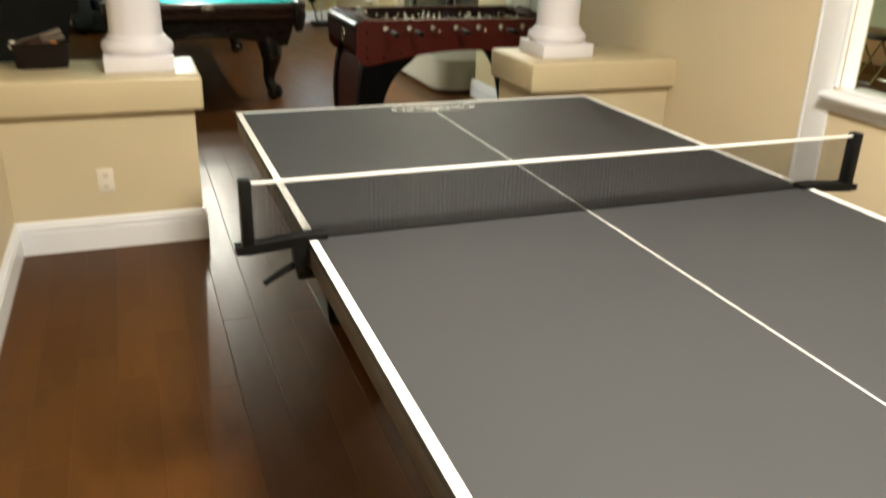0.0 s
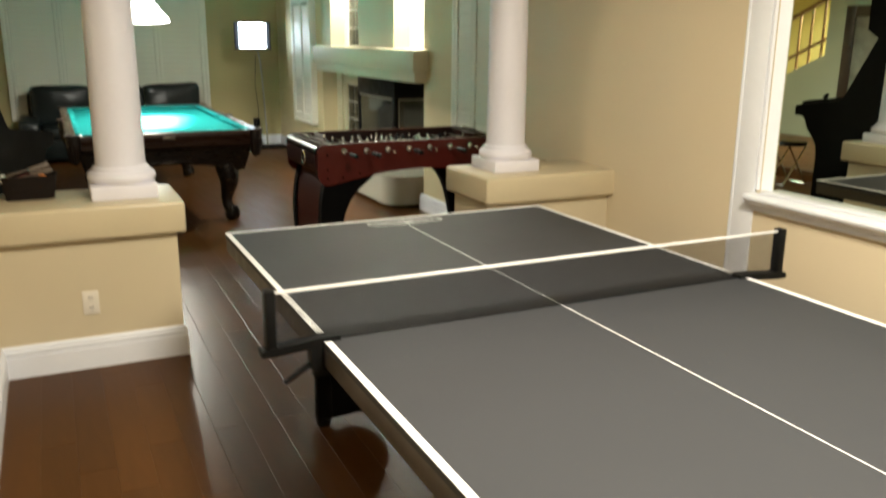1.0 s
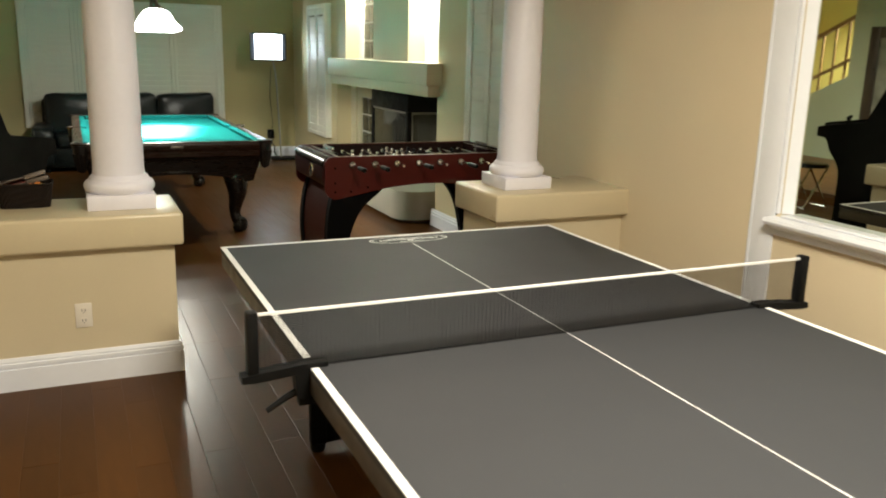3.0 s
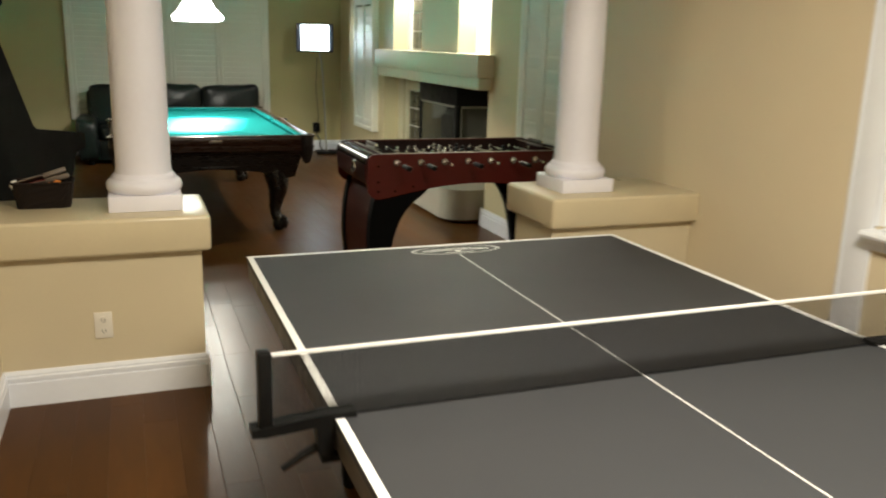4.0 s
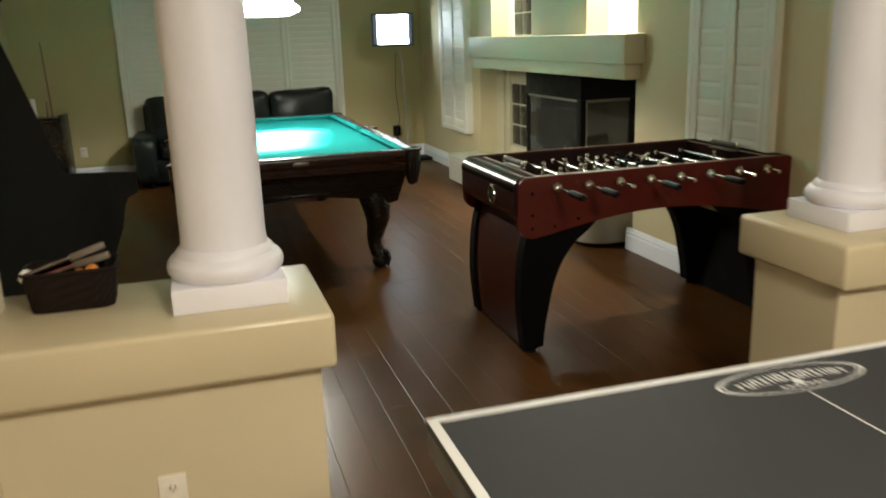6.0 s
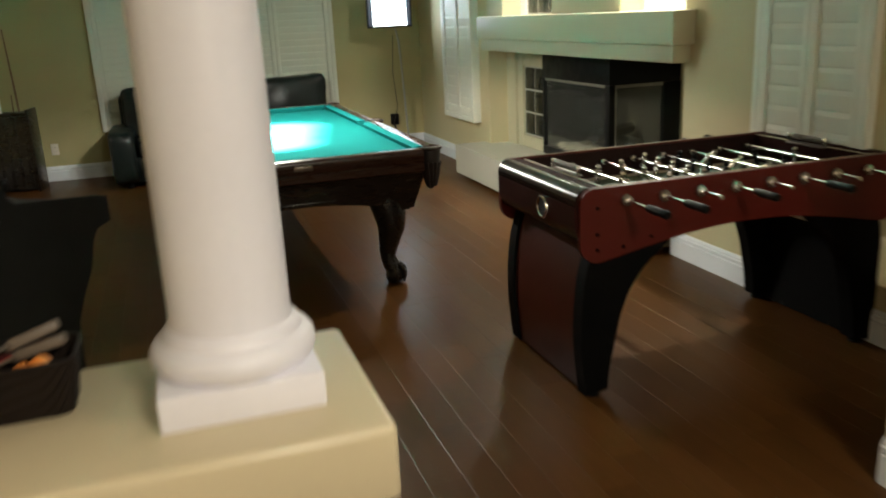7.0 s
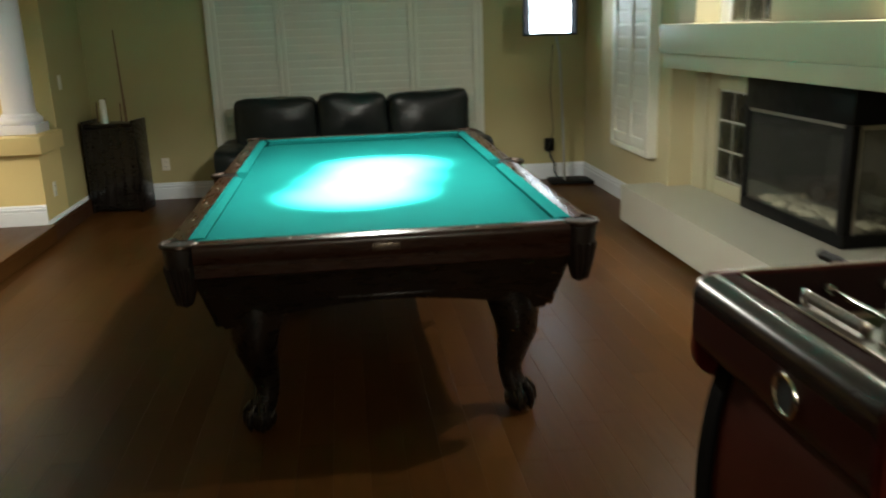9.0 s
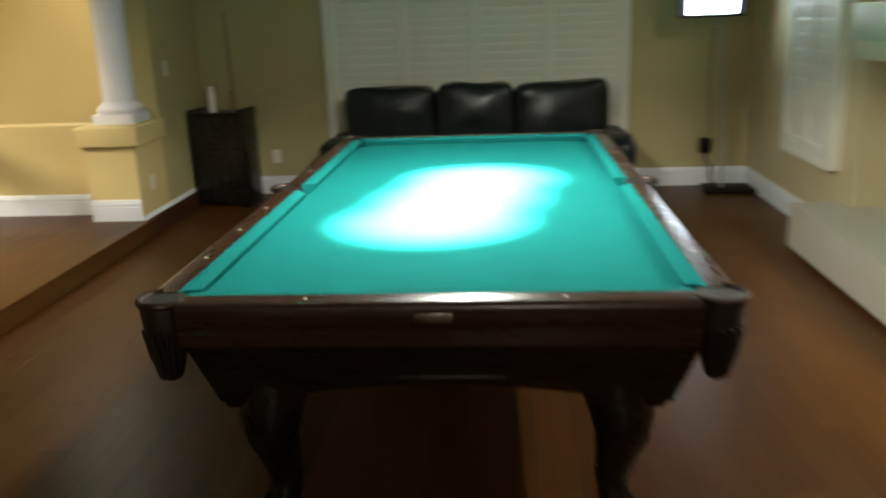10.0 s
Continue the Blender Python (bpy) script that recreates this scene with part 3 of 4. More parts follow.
structure("trim_sidelight", boxes((3.425, 3.47, 9.648, 9.758, 0.30, 1.12), (3.43, 3.47, 9.19, 9.648, 0.30, 0.40), (3.43, 3.47, 9.19, 9.648, 1.02, 1.12)), "plaster", "pale frame beside the glass blocks")
# white paint stands in for the lamp glare on these plaster backs
structure("trim_niche", boxes((3.39, 3.45, 9.46, 9.588, 1.455, 2.5), (3.39, 3.45, 6.892, 7.608, 1.455, 2.5)), "white", "plastered niche backs painted white in place of overexposed lamp light")



# ---- table tennis table ----
TX, TY, TZ = 0.77, 0.69, 0.76
tt = thing("table_tennis_table", "charcoal table tennis table with white border lines", "table tennis table", (TX, TY, 0))
TW, TL = 1.532, 2.74
for y0, y1 in ((0, TL / 2 - 0.002), (TL / 2 + 0.002, TL)):
    part("playing_board", box(fresh(), 0, TW, y0, y1, TZ - 0.02, TZ, 0.002, 1), "table_top", tt)
    for xl, xa in ((0.0, 0.003), (TW - 0.02, TW - 0.028)):
        part("side_line", box(fresh(), xl, xl + 0.02, y0 + 0.001, y1 - 0.001, TZ, TZ + 0.0012), "line", tt, smooth=False)
        part("side_apron", box(fresh(), xa, xa + 0.025, y0 + 0.002, y1 - 0.002, TZ - 0.078, TZ - 0.021, 0.003), "apron", tt, "grey-brown steel side apron")
for y0 in (0.0, TL - 0.02):
    part("end_line", box(fresh(), 0.0205, TW - 0.0205, y0, y0 + 0.02, TZ, TZ + 0.0012), "line", tt, smooth=False)
    ya = y0 + (0.003 if y0 < 1 else -0.008)
    part("end_apron", box(fresh(), 0.03, TW - 0.03, ya, ya + 0.025, TZ - 0.078, TZ - 0.021, 0.003), "apron", tt)
part("centre_line", boxes((TW / 2 - 0.0016, TW / 2 + 0.0016, 0.021, TL / 2 - 0.003, TZ, TZ + 0.001), (TW / 2 - 0.0016, TW / 2 + 0.0016, TL / 2 + 0.003, TL - 0.165, TZ, TZ + 0.001)), "line", tt, smooth=False)
# oval emblem in plain shapes
bm = fresh()
ex, ey, ea, eb = TW / 2 + 0.012, TL - 0.093, 0.18, 0.06
for k0, k1 in ((1.0, 0.955), (0.92, 0.90)):
    ring = []
    for i in range(48):
        a = 2 * math.pi * i / 48
        ring.append([bm.verts.new((ex + ea * k * math.cos(a), ey + eb * k * math.sin(a), TZ + 0.0012)) for k in (k0, k1)])
    for i in range(48):
        a, b = ring[i], ring[(i + 1) % 48]
        bm.faces.new((a[0], b[0], b[1], a[1]))
for i in range(13):
    u = (i - 6) / 6
    bx, by = ex + 0.128 * u, ey + 0.012 - 0.016 * u * u
    bh = 0.034 - 0.012 * u * u
    for dx in ((-0.0058, 0.0058) if i % 3 else (0.0,)):
        box(bm, bx + dx - 0.0021, bx + dx + 0.0021, by - bh / 2, by + bh / 2, TZ + 0.0004, TZ + 0.0012)
    if i % 3 != 1:
        box(bm, bx - 0.0058, bx + 0.0058, by + bh / 2 - 0.006, by + bh / 2, TZ + 0.0004, TZ + 0.0013)
    if i % 2:
        box(bm, bx - 0.0058, bx + 0.0058, by - bh / 2, by - bh / 2 + 0.005, TZ + 0.0004, TZ + 0.0013)
for i in range(7):
    box(bm, ex - 0.052 + i * 0.0165, ex - 0.041 + i * 0.0165, ey - 0.038, ey - 0.031, TZ + 0.0004, TZ + 0.0012)
bmesh.ops.create_circle(bm, cap_ends=True, segments=5, radius=0.014, matrix=pose(ex, ey - 0.018, TZ + 0.0016, 0, 0, 54))
part("emblem", bm, "line", tt, "white oval emblem print", smooth=False)
# folding undercarriage
for lx in (0.29, TW - 0.29):
    for ly in (0.38, TL - 0.38):
        leg = part("leg", box(fresh(), lx - 0.03, lx + 0.03, ly - 0.022, ly + 0.022, 0.03, TZ - 0.03, 0.004), "black_steel", tt)
        part("rubber_foot", lathe(fresh(), [(0.026, 0), (0.03, 0.01), (0.03, 0.035)], 16, (lx, ly, 0)), "black_plastic", leg)
    sg = 1 if lx < 0.5 else -1
    for ly in (0.38, TL - 0.38):
        brace = [(lx + sg * 0.03, 0.03), (lx + sg * 0.16, 0.035), (lx + sg * 0.27, 0.10), (lx + sg * 0.31, 0.19), (lx + sg * 0.27, 0.30), (lx + sg * 0.15, 0.40), (lx + sg * 0.03, 0.42)]
        part("leg_brace", prism(fresh(), brace if sg > 0 else brace[::-1], "y", ly - 0.012, ly + 0.012), "black_steel", tt, smooth=False)
for ly in (0.38, TL - 0.38):
    part("cross_brace", box(fresh(), 0.29, TW - 0.29, ly - 0.015, ly + 0.015, 0.60, 0.64, 0.004), "black_steel", tt)

# net with its clamps
NY = TY + TL / 2
net = thing("table_tennis_net", "black table tennis net with white tape on clamp posts", "net", (TX, NY, TZ))
NX0, NX1, NH = -0.135, TW + 0.135, 0.155
bm = fresh()
rows_n, step = 28, 0.0050
for j in range(rows_n):
    z = 0.008 + j * step
    box(bm, NX0, NX1, -0.0006, 0.0006, z - 0.0008, z + 0.0008)
x = NX0
while x < NX1:
    box(bm, x - 0.0003, x + 0.0003, -0.0004, 0.0004, 0.004, NH - 0.012)
    x += 0.012
part("mesh", bm, "net", net, smooth=False)["kind"] = "stuff"
part("top_tape", box(fresh(), NX0, NX1, -0.003, 0.003, NH - 0.008, NH, 0.001, 1), "line", net, "white top tape")
part("bottom_cord", box(fresh(), NX0, NX1, -0.0012, 0.0012, 0.0025, 0.0045), "net", net)
for sx, sg in ((0, -1), (TW, 1)):
    px = sx + sg * 0.142
    part("post", box(fresh(), px - 0.014, px + 0.014, -0.018, 0.018, -0.01, NH + 0.006, 0.005), "black_plastic", net)
    arm = [(sx - sg * 0.045, 0.002), (sx - sg * 0.045, 0.014), (sx + sg * 0.02, 0.014), (px + sg * 0.03, 0.0), (px + sg * 0.03, -0.018), (px, -0.02), (sx + sg * 0.04, -0.012), (sx + sg * 0.035, -0.075), (sx + sg * 0.005, -0.085), (sx + sg * 0.002, 0.002)]
    part("clamp_arm", prism(fresh(), arm if sg > 0 else arm[::-1], "y", -0.02, 0.02), "black_plastic", net, smooth=False)
    part("clamp_lever", tube(fresh(), [(sx + sg * 0.015, 0, -0.055), (sx + sg * 0.06, 0, -0.075), (sx + sg * 0.11, 0, -0.105)], [0.011, 0.009, 0.007], 8), "black_plastic", net)
    part("clamp_jaw", box(fresh(), min(sx - sg * 0.03, sx + sg * 0.03), max(sx - sg * 0.03, sx + sg * 0.03), -0.015, 0.015, -0.10, -0.082, 0.004), "black_plastic", net)


# ---- pool table ----
PX, PY = 1.004, 8.45
HW, HL, RZ, BZ = 0.764, 1.455, 0.795, 0.757
pool = thing("pool_table", "dark mahogany pool table with teal cloth and leather pockets", "pool table", (PX, PY, 0))
RW, CW = 0.076, 0.052
iw, il = HW - RW - CW, HL - RW - CW
bed = [(-iw - 0.02, -il + 0.06), (-iw + 0.06, -il - 0.02), (iw - 0.06, -il - 0.02), (iw + 0.02, -il + 0.06), (iw + 0.02, il - 0.06), (iw - 0.06, il + 0.02), (-iw + 0.06, il + 0.02), (-iw - 0.02, il - 0.06)]
part("bed", prism(fresh(), bed, "z", BZ - 0.03, BZ), "cloth", pool, "teal cloth bed", smooth=False)
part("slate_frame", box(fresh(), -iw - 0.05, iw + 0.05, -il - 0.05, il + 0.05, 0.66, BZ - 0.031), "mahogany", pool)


def rail(length, m, sights):
    """One rail along x with its cushion towards +y, at the pose m."""
    h = length / 2
    wood = [(0.012, RZ - 0.122), (0.007, RZ - 0.118), (0.006, RZ - 0.084), (0.010, RZ - 0.080), (0.010, RZ - 0.074), (0.004, RZ - 0.068), (0.001, RZ - 0.045), (0.0, RZ - 0.022), (0.003, RZ - 0.009), (0.008, RZ - 0.003), (0.016, RZ), (RW, RZ - 0.002), (RW, RZ - 0.11)]
    r = part("rail", prism(fresh(), [(a, b) for a, b in wood], "x", -h, h), "rail_wood", pool, "polished mahogany rail")
    r.matrix_basis = m
    c = fresh()
    prof = [(RW, RZ - 0.05), (RW, RZ - 0.002), (RW + CW * 0.4, RZ - 0.001), (RW + CW, RZ - 0.008), (RW + CW - 0.004, RZ - 0.018), (RW + CW * 0.55, RZ - 0.05)]
    low = [c.verts.new((-h + (0.0 if a <= RW else (a - RW) * 0.75), a, b)) for a, b in prof]
    high = [c.verts.new((h - (0.0 if a <= RW else (a - RW) * 0.75), a, b)) for a, b in prof]
    c.faces.new(low)
    c.faces.new(high[::-1])
    for i in range(len(prof)):
        c.faces.new((low[i], low[(i + 1) % len(prof)], high[(i + 1) % len(prof)], high[i]))
    part("cushion", c, "cloth", r, "teal cloth cushion", smooth=False)
    for s in sights:
        part("sight", lathe(fresh(), [(0.006, RZ - 0.003), (0.0065, RZ - 0.0006), (0.003, RZ + 0.0002)], 8, (s, RW * 0.55, 0)), "inlay", r)
    return r


short, long_ = 2 * (HW - 0.105), HL - 0.105 - 0.055
q = 0.329
head = rail(short, pose(0, -HL, 0), (-q, 0, q))
rail(short, pose(0, HL, 0, 0, 0, 180), (-q, 0, q))
for sx, turn in ((-1, -90), (1, 90)):
    for sy in (-1, 1):
        rail(long_, pose(sx * HW, sy * (0.055 + long_ / 2), 0, 0, 0, turn), (-0.329, 0.0, 0.329))
# made-up plate in place of the lamp's reflection on the rail
part("name_plate", box(fresh(), 0.0 - 0.05, 0.05, -0.0035, 0.003, RZ - 0.055, RZ - 0.028, 0.003), "brass", head, "small pewter plate standing in for a lamp reflection")


def pocket(x, y, out, corner):
    """A leather pocket hung under a rim, opening along the direction out (degrees)."""
    p = part("pocket", lathe(fresh(), [(0.060, RZ - 0.004), (0.062, RZ - 0.03), (0.057, RZ - 0.08), (0.047, RZ - 0.14), (0.036, RZ - 0.19), (0.026, RZ - 0.22), (0.008, RZ - 0.232)], 20), "leather_pocket", pool, "dark leather pocket")
    p.matrix_basis = pose(x, y, 0, 0, 0, out)
    # near-black disc paints the shade inside the pocket
    part("hole", lathe(fresh(), [(0.055, RZ - 0.012), (0.055, RZ - 0.010)], 20), "night", p)
    rim = arc(0, 0, 0.063, -115, 115, 18) if corner else arc(0, 0, 0.066, -85, 85, 14)
    part("rim", tube(fresh(), [(a, b, RZ - 0.004) for a, b in rim], 0.010, 8), "rim", p, "dark bronze pocket rim")
    for k in range(7):
        a = radians(-75 + 25 * k)
        part("fringe", tube(fresh(), [(0.060 * math.cos(a), 0.060 * math.sin(a), RZ - 0.08), (0.045 * math.cos(a), 0.045 * math.sin(a), RZ - 0.15), (0.031 * math.cos(a), 0.031 * math.sin(a), RZ - 0.218)], [0.006, 0.009, 0.004], 6), "leather_pocket", p)
    return p


for sx in (-1, 1):
    for sy in (-1, 1):
        pocket(sx * (HW - 0.057), sy * (HL - 0.057), math.degrees(math.atan2(sy, sx)), True)
    pocket(sx * (HW - 0.03), 0, 0 if sx > 0 else 180, False)


def apron(half, m):
    """An arched apron along x that leans inwards towards its lower edge."""
    top, n = 0.675, 16
    pts = [(-half, top), (-half + 0.09, 0.44), (-half + 0.21, 0.437), (-half + 0.24, 0.475)]
    span = half - 0.24
    for i in range(1, n):
        a = -span + 2 * span * i / n
        pts.append((a, 0.475 + 0.045 * math.cos(a / span * math.pi / 2)))
    pts += [(half - 0.24, 0.475), (half - 0.21, 0.437), (half - 0.09, 0.44), (half, top)]
    bm = fresh()
    lean = lambda z: (top - z) * 0.26
    front = [bm.verts.new((a, lean(z), z)) for a, z in pts]
    back = [bm.verts.new((a, lean(z) + 0.035, z)) for a, z in pts]
    k = len(pts)
    bm.faces.new(front)
    bm.faces.new(back[::-1])
    for i in range(k):
        bm.faces.new((front[i], front[(i + 1) % k], back[(i + 1) % k], back[i]))
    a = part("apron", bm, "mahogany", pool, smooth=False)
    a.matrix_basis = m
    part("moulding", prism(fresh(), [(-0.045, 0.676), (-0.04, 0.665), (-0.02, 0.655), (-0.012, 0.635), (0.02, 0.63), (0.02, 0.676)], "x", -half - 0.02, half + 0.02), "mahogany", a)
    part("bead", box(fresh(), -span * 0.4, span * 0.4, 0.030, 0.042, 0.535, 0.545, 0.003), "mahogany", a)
    return a


apron(HW - 0.075, pose(0, -HL + 0.08, 0))
apron(HW - 0.075, pose(0, HL - 0.08, 0, 0, 0, 180))
apron(HL - 0.085, pose(-HW + 0.07, 0, 0, 0, 0, -90))
apron(HL - 0.085, pose(HW - 0.07, 0, 0, 0, 0, 90))


def pool_leg(sx, sy):
    """A cabriole leg with a carved knee and a ball and claw foot."""
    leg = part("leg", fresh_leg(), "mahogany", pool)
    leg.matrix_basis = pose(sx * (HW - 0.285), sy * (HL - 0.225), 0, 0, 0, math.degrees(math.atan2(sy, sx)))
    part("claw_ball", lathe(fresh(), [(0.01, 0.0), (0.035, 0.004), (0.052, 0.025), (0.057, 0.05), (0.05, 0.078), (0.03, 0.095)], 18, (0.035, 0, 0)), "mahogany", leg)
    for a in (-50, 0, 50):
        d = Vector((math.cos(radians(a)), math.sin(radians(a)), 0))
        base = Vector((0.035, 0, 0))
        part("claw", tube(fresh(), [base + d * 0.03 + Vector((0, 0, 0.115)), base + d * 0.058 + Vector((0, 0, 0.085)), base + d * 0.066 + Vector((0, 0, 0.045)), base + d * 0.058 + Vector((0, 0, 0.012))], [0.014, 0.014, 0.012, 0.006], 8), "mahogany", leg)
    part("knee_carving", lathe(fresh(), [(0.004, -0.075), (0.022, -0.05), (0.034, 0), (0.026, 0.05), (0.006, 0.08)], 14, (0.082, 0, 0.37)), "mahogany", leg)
    return leg


def fresh_leg():
    pts = [((0.0, 0, 0.56), 0.10), ((0.01, 0, 0.47), 0.10), ((0.028, 0, 0.40), 0.092), ((0.03, 0, 0.33), 0.078), ((0.012, 0, 0.26), 0.062), ((-0.004, 0, 0.19), 0.05), ((0.0, 0, 0.14), 0.045), ((0.018, 0, 0.10), 0.048), ((0.025, 0, 0.08), 0.04)]
    return tube(fresh(), [p for p, _ in pts], [r for _, r in pts], 18)


for sx in (-1, 1):
    for sy in (-1, 1):
        pool_leg(sx, sy)

# billiard lamp: a bar with glass shades
lamp = thing("billiard_lamp", "hanging billiard lamp with white frosted glass shades", "lamp", (1.01, 8.4, 1.675))
ax, ay = SHADES[1][0] - SHADES[0][0], SHADES[1][1] - SHADES[0][1]
bar = [Vector((SHADES[0][0] - 1.01 - ax * 0.2, SHADES[0][1] - 8.4 - ay * 0.2, 0.40)), Vector((SHADES[2][0] - 1.01 + ax * 0.2, SHADES[2][1] - 8.4 + ay * 0.2, 0.40))]
part("bar", tube(fresh(), bar, 0.014, 12), "lamp_metal", lamp)
for k in (0.3, 0.7):
    p = bar[0].lerp(bar[1], k)
    part("chain", tube(fresh(), [p, p + Vector((0, 0, CEIL - 1.675 - 0.40))], 0.006, 8), "lamp_metal", lamp)
for sx, sy in SHADES:
    o = (sx - 1.01, sy - 8.4, 0)
    prof = [(0.205, 0.0), (0.213, 0.022), (0.204, 0.036), (0.172, 0.062), (0.146, 0.098), (0.122, 0.138), (0.096, 0.165), (0.052, 0.182), (0.046, 0.178), (0.090, 0.160), (0.116, 0.134), (0.140, 0.094), (0.166, 0.058), (0.198, 0.030), (0.206, 0.020), (0.200, 0.004)]
    bm = fresh()
    rings = [[bm.verts.new((o[0] + r * math.cos(2 * math.pi * i / 40), o[1] + r * math.sin(2 * math.pi * i / 40), z)) for i in range(40)] for r, z in prof]
    for a, b in zip(rings, rings[1:] + rings[:1]):
        for i in range(40):
            bm.faces.new((a[i], a[(i + 1) % 40], b[(i + 1) % 40], b[i]))
    sh = part("shade", bm, "shade", lamp, "glowing white frosted glass shade")
    part("bulb", lathe(fresh(), [(0.03 * math.sin(math.pi * i / 10), 0.05 - 0.03 * math.cos(math.pi * i / 10)) for i in range(11)], 16, o), "bulb", sh, "bright lit bulb")
    part("fitter", lathe(fresh(), [(0.052, 0.178), (0.056, 0.192), (0.042, 0.21), (0.02, 0.235), (0.016, 0.40)], 20, o), "lamp_metal", sh)


# ---- table football ----
FX, FY = 1.778, 5.372
FLX, FLY, FT = 1.45, 0.79, 0.855
foos = thing("foosball_table", "cherry red foosball table with arched sides and chrome rods", "foosball table", (FX, FY, 0))
side = arc(0.035, FT - 0.055, 0.055, 180, 90, 6) + [(FLX - 0.035, FT)] + arc(FLX - 0.035, FT - 0.055, 0.055, 90, 0, 6)[1:]
side += arc(FLX - 0.055, 0.645, 0.075, 0, -90, 7)
for i in range(1, 20):
    x = FLX - 0.07 - (FLX - 0.14) * i / 20
    side.append((x, 0.57 + 0.085 * math.sin(math.pi * i / 20)))
side += arc(0.055, 0.645, 0.075, -90, -180, 7)
for y0 in (0.0, FLY - 0.025):
    s = part("side_panel", prism(fresh(), side, "y", y0, y0 + 0.025), "red", foos, "cherry red arched side panel", smooth=False)
    if y0 == 0:
        for bx, bz in ((0.05, 0.78), (0.05, 0.68), (0.05, 0.62), (0.16, 0.62), (0.28, 0.645)):
            part("bolt", lathe(fresh(), [(0.008, 0), (0.007, 0.003), (0.003, 0.004)], 10, (bx, -0.0005, bz), Matrix.Rotation(radians(90), 4, "X")), "black_steel", s)
for x0, sg in ((0.0, -1), (FLX, 1)):
    end = [(0, FT - 0.06), (sg * 0.030, FT - 0.06), (sg * 0.030, 0.715), (sg * 0.022, 0.68), (sg * 0.005, 0.655), (-sg * 0.02, 0.645), (-sg * 0.02, FT - 0.06)]
    e = part("end_panel", prism(fresh(), [(x0 + a, b) for a, b in end], "y", 0.026, FLY - 0.026), "wine", foos, "dark wine end panel")
    part("corner_roll", tube(fresh(), [(x0 - sg * 0.022, 0.0255, FT - 0.055), (x0 - sg * 0.022, FLY - 0.0255, FT - 0.055)], 0.054, 28), "roll", e, "glossy dark rounded top corner")
    part("inner_wall", box(fresh(), min(x0 - sg * 0.102, x0 - sg * 0.08), max(x0 - sg * 0.102, x0 - sg * 0.08), 0.0262, FLY - 0.0262, 0.70, FT - 0.010, 0.002), "matt_liner", e)
    part("end_strip", box(fresh(), min(x0 - sg * 0.102, x0 - sg * 0.093), max(x0 - sg * 0.102, x0 - sg * 0.093), 0.0262, FLY - 0.0262, FT - 0.0098, FT - 0.006), "field_edge", e, "pale inner end strip")
    part("end_top", box(fresh(), min(x0 - sg * 0.03, x0 - sg * 0.079), max(x0 - sg * 0.03, x0 - sg * 0.079), 0.0262, FLY - 0.0262, 0.70, FT - 0.004, 0.002), "matt_liner", e)
    ring = [(x0 + sg * 0.032, FLY / 2 - 0.09 + 0.041 * math.cos(2 * math.pi * i / 28), 0.735 + 0.041 * math.sin(2 * math.pi * i / 28)) for i in range(29)]
    part("ball_return_ring", tube(fresh(), ring, 0.006, 8), "chrome", e, "chrome ball return ring")
    # flat near-black disc, painted for the shade of the opening
    part("ball_return_hole", lathe(fresh(), [(0.036, 0.0), (0.036, 0.002)], 24, (x0 + sg * 0.030, FLY / 2 - 0.09, 0.735), Matrix.Rotation(radians(90 * sg), 4, "Y")), "night", e)
part("playing_field", box(fresh(), 0.10, FLX - 0.10, 0.026, FLY - 0.026, 0.66, 0.715), "field", foos, "green playing field")
for ya in (0.026, FLY - 0.05):
    part("field_border", box(fresh(), 0.10, FLX - 0.10, ya, ya + 0.024, 0.715, 0.722), "field_edge", foos)
for ya in (0.0253, FLY - 0.0293):
    part("inner_side", box(fresh(), 0.103, FLX - 0.103, ya, ya + 0.004, 0.7225, FT - 0.008), "liner", foos, "dark inner side lining")
for ya in (0.0, FLY - 0.006):
    part("top_trim", box(fresh(), 0.09, FLX - 0.09, ya + 0.0012 + (0.019 if ya == 0 else -0.019), ya + 0.0052 + (0.019 if ya == 0 else -0.019), FT + 0.0002, FT + 0.0028), "field_edge", foos, "pale trim on the side panel")
part("centre_mark", boxes((FLX / 2 - 0.003, FLX / 2 + 0.003, 0.05, FLY - 0.05, 0.7155, 0.717)), "line", foos)
for x0, sg in ((0.118, 1), (FLX - 0.118, -1)):
    sc = part("score_counter", box(fresh(), x0 - 0.022, x0 + 0.022, FLY * 0.36, FLY * 0.64, FT - 0.012, FT - 0.004, 0.003), "bead", foos, "silver sliding score counter")
    part("score_rod", tube(fresh(), [(x0, FLY * 0.36, FT + 0.02), (x0, FLY * 0.64, FT + 0.02)], 0.004, 8), "chrome", sc)
    for yy in (FLY * 0.36, FLY * 0.64):
        part("score_post", box(fresh(), x0 - 0.008, x0 + 0.008, yy - 0.007, yy + 0.007, FT - 0.004, FT + 0.032, 0.003), "chrome", sc)
    for k in range(10):
        part("score_bead", lathe(fresh(), [(0.009, -0.009), (0.013, -0.006), (0.013, 0.006), (0.009, 0.009)], 12, (x0, FLY * 0.38 + 0.0195 * k, FT + 0.02), Matrix.Rotation(radians(90), 4, "X")), "bead", sc)


def player_mesh():
    bm = fresh()
    box(bm, -0.011, 0.011, -0.014, 0.014, -0.012, 0.016, 0.004)
    box(bm, -0.007, 0.007, -0.011, 0.011, -0.058, -0.012, 0.003)
    box(bm, -0.014, 0.010, -0.012, 0.012, -0.078, -0.056, 0.004)
    bmesh.ops.create_uvsphere(bm, u_segments=10, v_segments=7, radius=0.0125, matrix=pose(0, 0, 0.028))
    return bm


